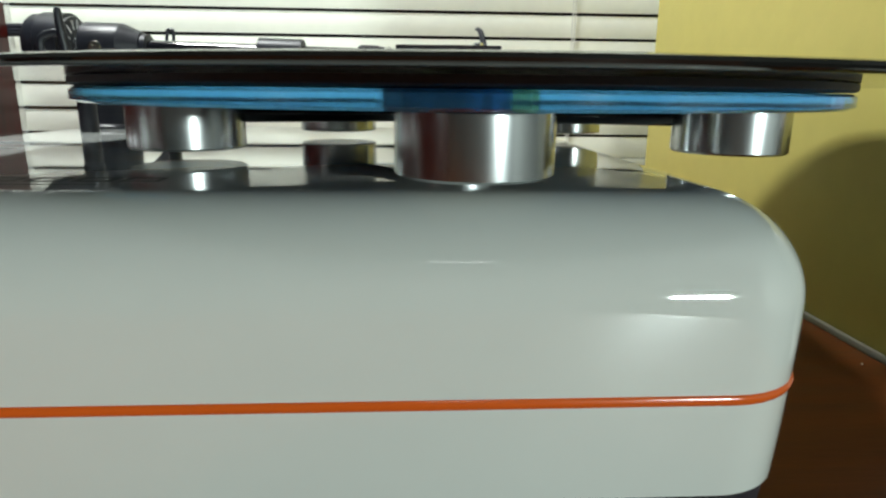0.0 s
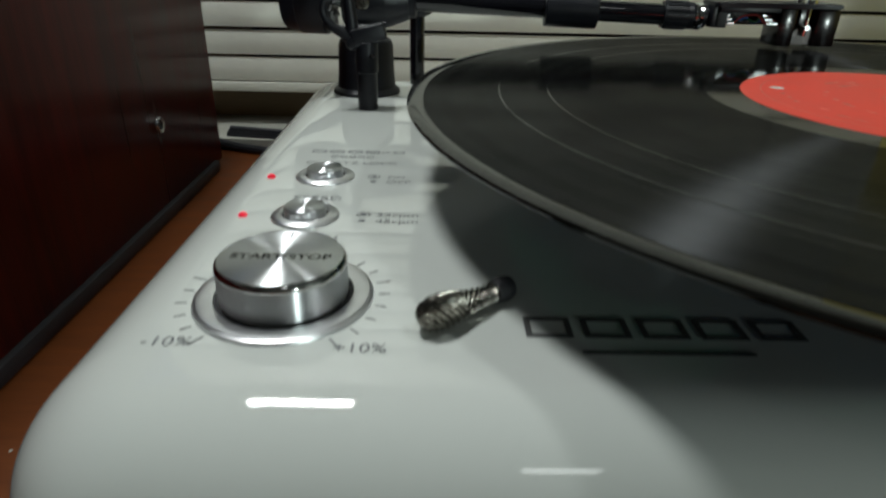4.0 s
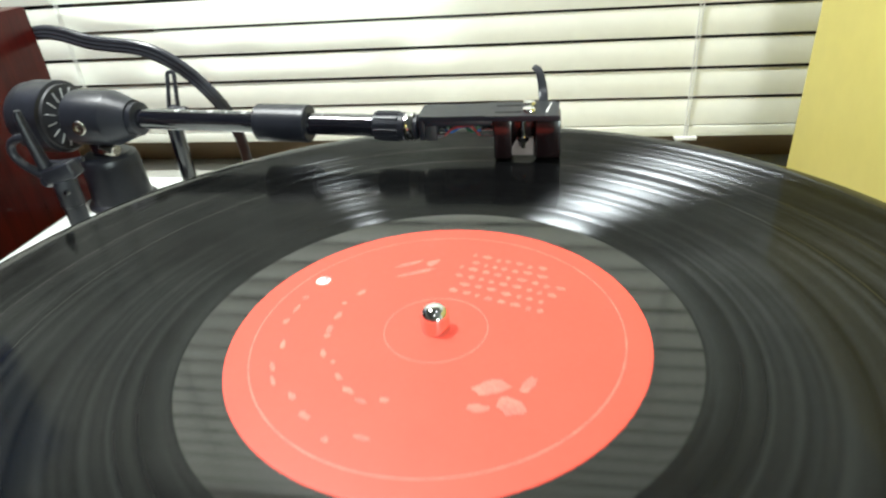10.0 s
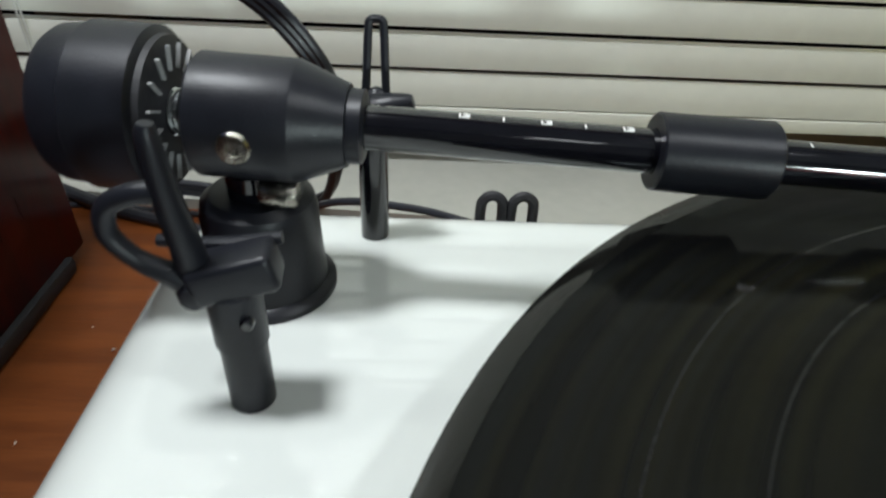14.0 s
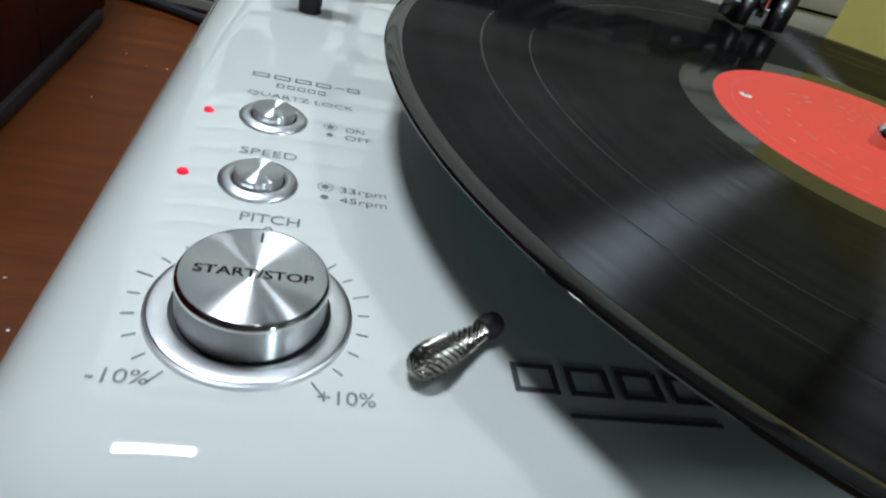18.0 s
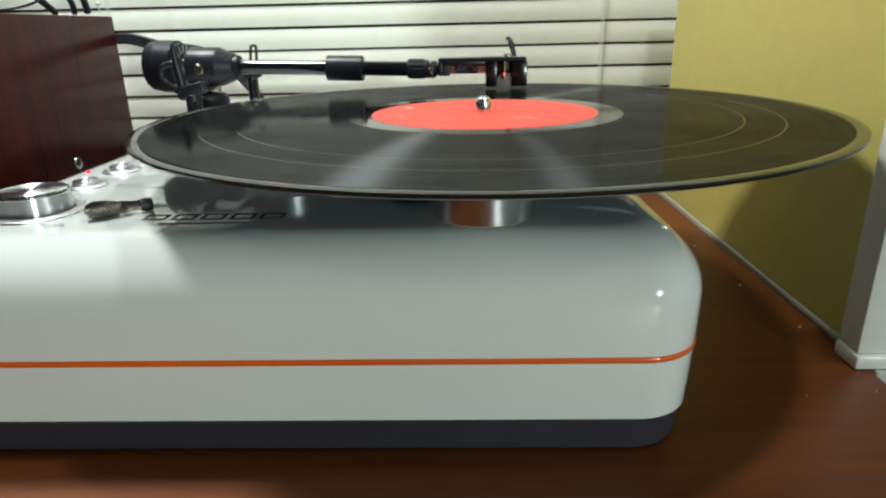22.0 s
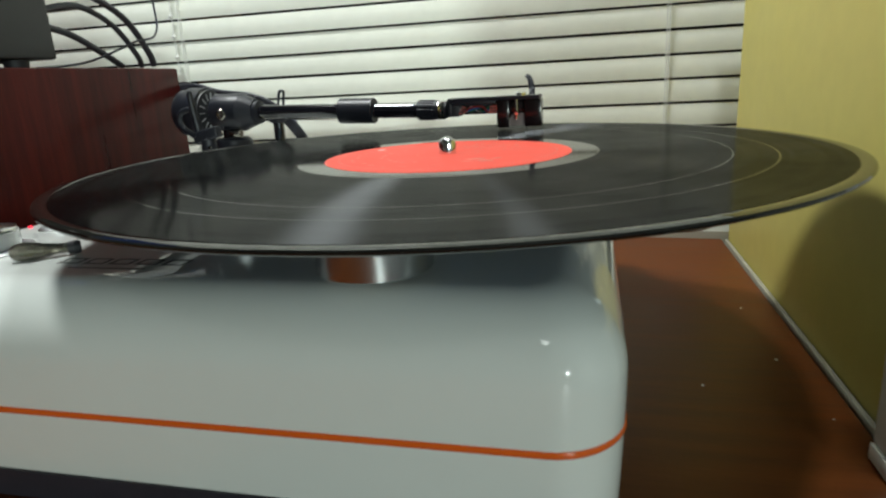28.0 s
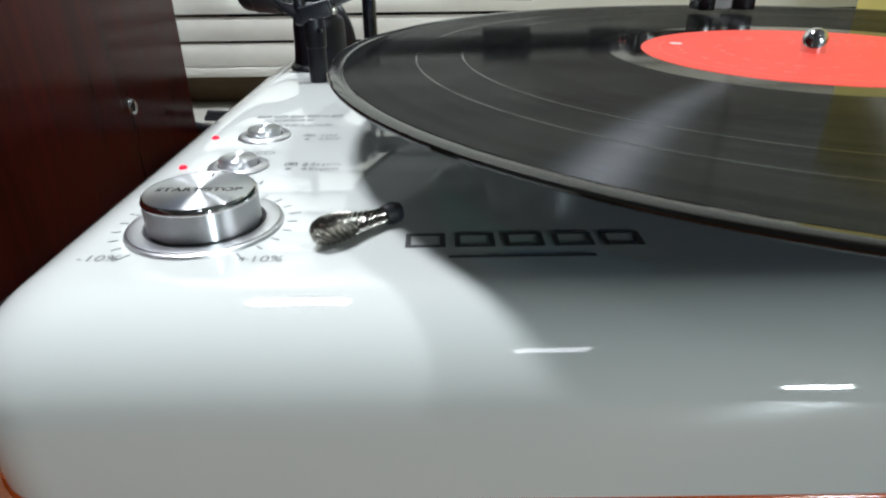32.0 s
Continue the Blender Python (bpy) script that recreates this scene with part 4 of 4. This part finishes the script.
    part("cradle", sweep([(-0.1598, 0.1442, 0.1106), (-0.1560, 0.1446, 0.1096), (-0.1525, 0.1450, 0.1098), (-0.1480, 0.1450, 0.1112), (-0.1435, 0.1448, 0.1126)], [0.0014, 0.0030, 0.0040, 0.0032, 0.0016], 12), MATT, ar)
    part("clip", sweep([(-0.1550, 0.1472, 0.1095), (-0.1546, 0.1502, 0.1180), (-0.1543, 0.1532, 0.1262), (-0.1539, 0.1538, 0.1280), (-0.1525, 0.1540, 0.1284), (-0.1511, 0.1538, 0.1280), (-0.1507, 0.1532, 0.1262), (-0.1503, 0.1502, 0.1180), (-0.1498, 0.1472, 0.1095)], 0.0010, 8), MATT, ar, "black wire arm clip")
    part("clip_joint", sweep([(-0.1552, 0.1480, 0.1110), (-0.1524, 0.1484, 0.1122), (-0.1496, 0.1480, 0.1110)], [0.0016, 0.0022, 0.0016], 10), MATT, ar)
    # leads that loop up at the back
    for x in (-0.1190, -0.1093):
        p("lead_loop", sweep([(x - 0.0034, 0.1738, 0.050), (x - 0.0034, 0.1738, 0.0665), (x - 0.0024, 0.1738, 0.0700), (x, 0.1738, 0.0712), (x + 0.0024, 0.1738, 0.0700), (x + 0.0034, 0.1738, 0.0665), (x + 0.0034, 0.1738, 0.050)], 0.0017, 8), RUBBER, "black lead looping up at the back")
    p("socket_block", block(-0.126, -0.102, 0.1660, 0.1755, 0.040, 0.0510, 0.001), RUBBER, "black socket block at the back")


def build_record():
    R = thing("vinyl_record", "black vinyl record with coral red label", "record", (0, 0, 0.0984))
    inv = R.matrix_basis.inverted()
    z = 0.1000

    def p(n, bm, m, lab="", **k):
        o = part(n, bm, m, R, lab, **k)
        o.matrix_parent_inverse = inv
        return o

    p("disc", lathe([(0.0036, 0.0985), (0.146, 0.0985), (0.1495, 0.0984), (0.1503, 0.0989), (0.1505, 0.0994), (0.1502, 0.1000), (0.1490, 0.1003), (0.1470, 0.10015), (0.1460, z - 0.00006)], 160), VINYL, "rounded glossy rim and underside")
    edges = [0.0625, 0.1095, 0.1100, 0.1240, 0.1245, 0.146]
    for i in range(0, 6, 2):
        p("groove_band", lathe([(edges[i], z), (edges[i + 1], z)], 160), GROOVE, "matt grooved band")
    for i in range(1, 5, 2):
        p("track_gap", lathe([(edges[i], z + 0.00002), (edges[i + 1], z + 0.00002)], 160), GAP, "narrow smooth gap between tracks")
    p("lead_out", lathe([(0.0512, z), (0.0625, z)], 128), VINYL, "smooth glossy lead-out ring")
    lb = p("label", lathe([(0.0036, z + 0.00022), (0.0506, z + 0.00022), (0.0515, z + 0.00012), (0.0516, z)], 96), LABEL, "coral red paper label")
    zz = z + 0.00026
    part("label_ring", lathe([(0.0455, zz), (0.0459, zz)], 96), PRINT, lb, "thin pale printed ring")
    part("centre_ring", lathe([(0.0128, zz), (0.0131, zz)], 48), PRINT, lb)
    rnd = random.Random(7)

    def blot(x, y, a, b, turn, name, label):
        """A soft-edged patch of worn print."""
        n = 14
        bmb = bmesh.new()
        m = Matrix.Translation((x, y, zz)) @ Matrix.Rotation(radians(turn), 4, "Z")
        ring = []
        for k in range(n):
            q, f = TAU * k / n, rnd.uniform(0.72, 1.1)
            ring.append(bmb.verts.new(m @ Vector((a * f * math.cos(q), b * f * math.sin(q), 0))))
        bmb.faces.new(ring)
        part(name, bmb, PRINT, lb, label)

    for row in range(6):
        y0 = 0.034 - 0.0040 * row
        x = 0.004 + rnd.uniform(0, 0.004) - 0.0012 * row
        while x < 0.030 - 0.0016 * abs(row - 2):
            w = rnd.uniform(0.0012, 0.0032)
            blot(x + w / 2, y0 - 0.35 * (x - 0.01) + rnd.uniform(-0.0003, 0.0003), w * 0.55, 0.0010, -19, "word", "pale unreadable printed word")
            x += w + 0.0013
    for k in range(22):
        q, r = radians(150 + 106 * (k % 11) / 10 + rnd.uniform(-3, 3)), (0.0395 if k < 11 else 0.0285) + rnd.uniform(-0.002, 0.002)
        blot(r * math.cos(q), r * math.sin(q), rnd.uniform(0.0008, 0.0021), rnd.uniform(0.0006, 0.0010), math.degrees(q) + 90, "printed_mark", "pale printed mark")
    for x, y, a, b, turn in ((0.0155, -0.0200, 0.0046, 0.0022, 20), (0.0200, -0.0255, 0.0038, 0.0026, -35), (0.0235, -0.0185, 0.0030, 0.0016, 60), (0.0130, -0.0265, 0.0028, 0.0012, 5),
                             (-0.0130, 0.0300, 0.0050, 0.0010, 30), (-0.0100, 0.0255, 0.0060, 0.0010, 24), (-0.0060, 0.0310, 0.0026, 0.0014, 50)):
        blot(x, y, a, b, turn, "ornament", "pale printed ornament")
    bm = lathe([(0.0, 0), (0.0021, 0)], 16, Matrix.Translation((-0.036, 0.020, zz)))
    part("label_dot", bm, WHITEINK, lb, "small white printed spot")


build_room()


def build_dust():
    """Crumbs of dust on the desk beside the turntable."""
    bm = bmesh.new()
    rnd = random.Random(3)
    for i in range(26):
        x, y = rnd.uniform(-0.278, -0.222), rnd.uniform(-0.20, 0.2)
        if i % 5 == 0:
            x, y = rnd.uniform(0.08, 0.15), rnd.uniform(-0.16, 0.1)
        r = rnd.uniform(0.0003, 0.0009)
        bmesh.ops.create_icosphere(bm, subdivisions=1, radius=1, matrix=Matrix.Translation((x, y, r * 0.5)) @ Matrix.Rotation(rnd.uniform(0, 6), 4, "Z") @ Matrix.Diagonal((r, r * rnd.uniform(0.4, 1), r * 0.6, 1)))
    solid("dust_crumbs", bm, CORD, "pale crumbs of dust lying on the desk", "dust", kind="stuff")


build_dust()
build_blind()
build_cabinet()
build_cables()
build_turntable()
build_record()
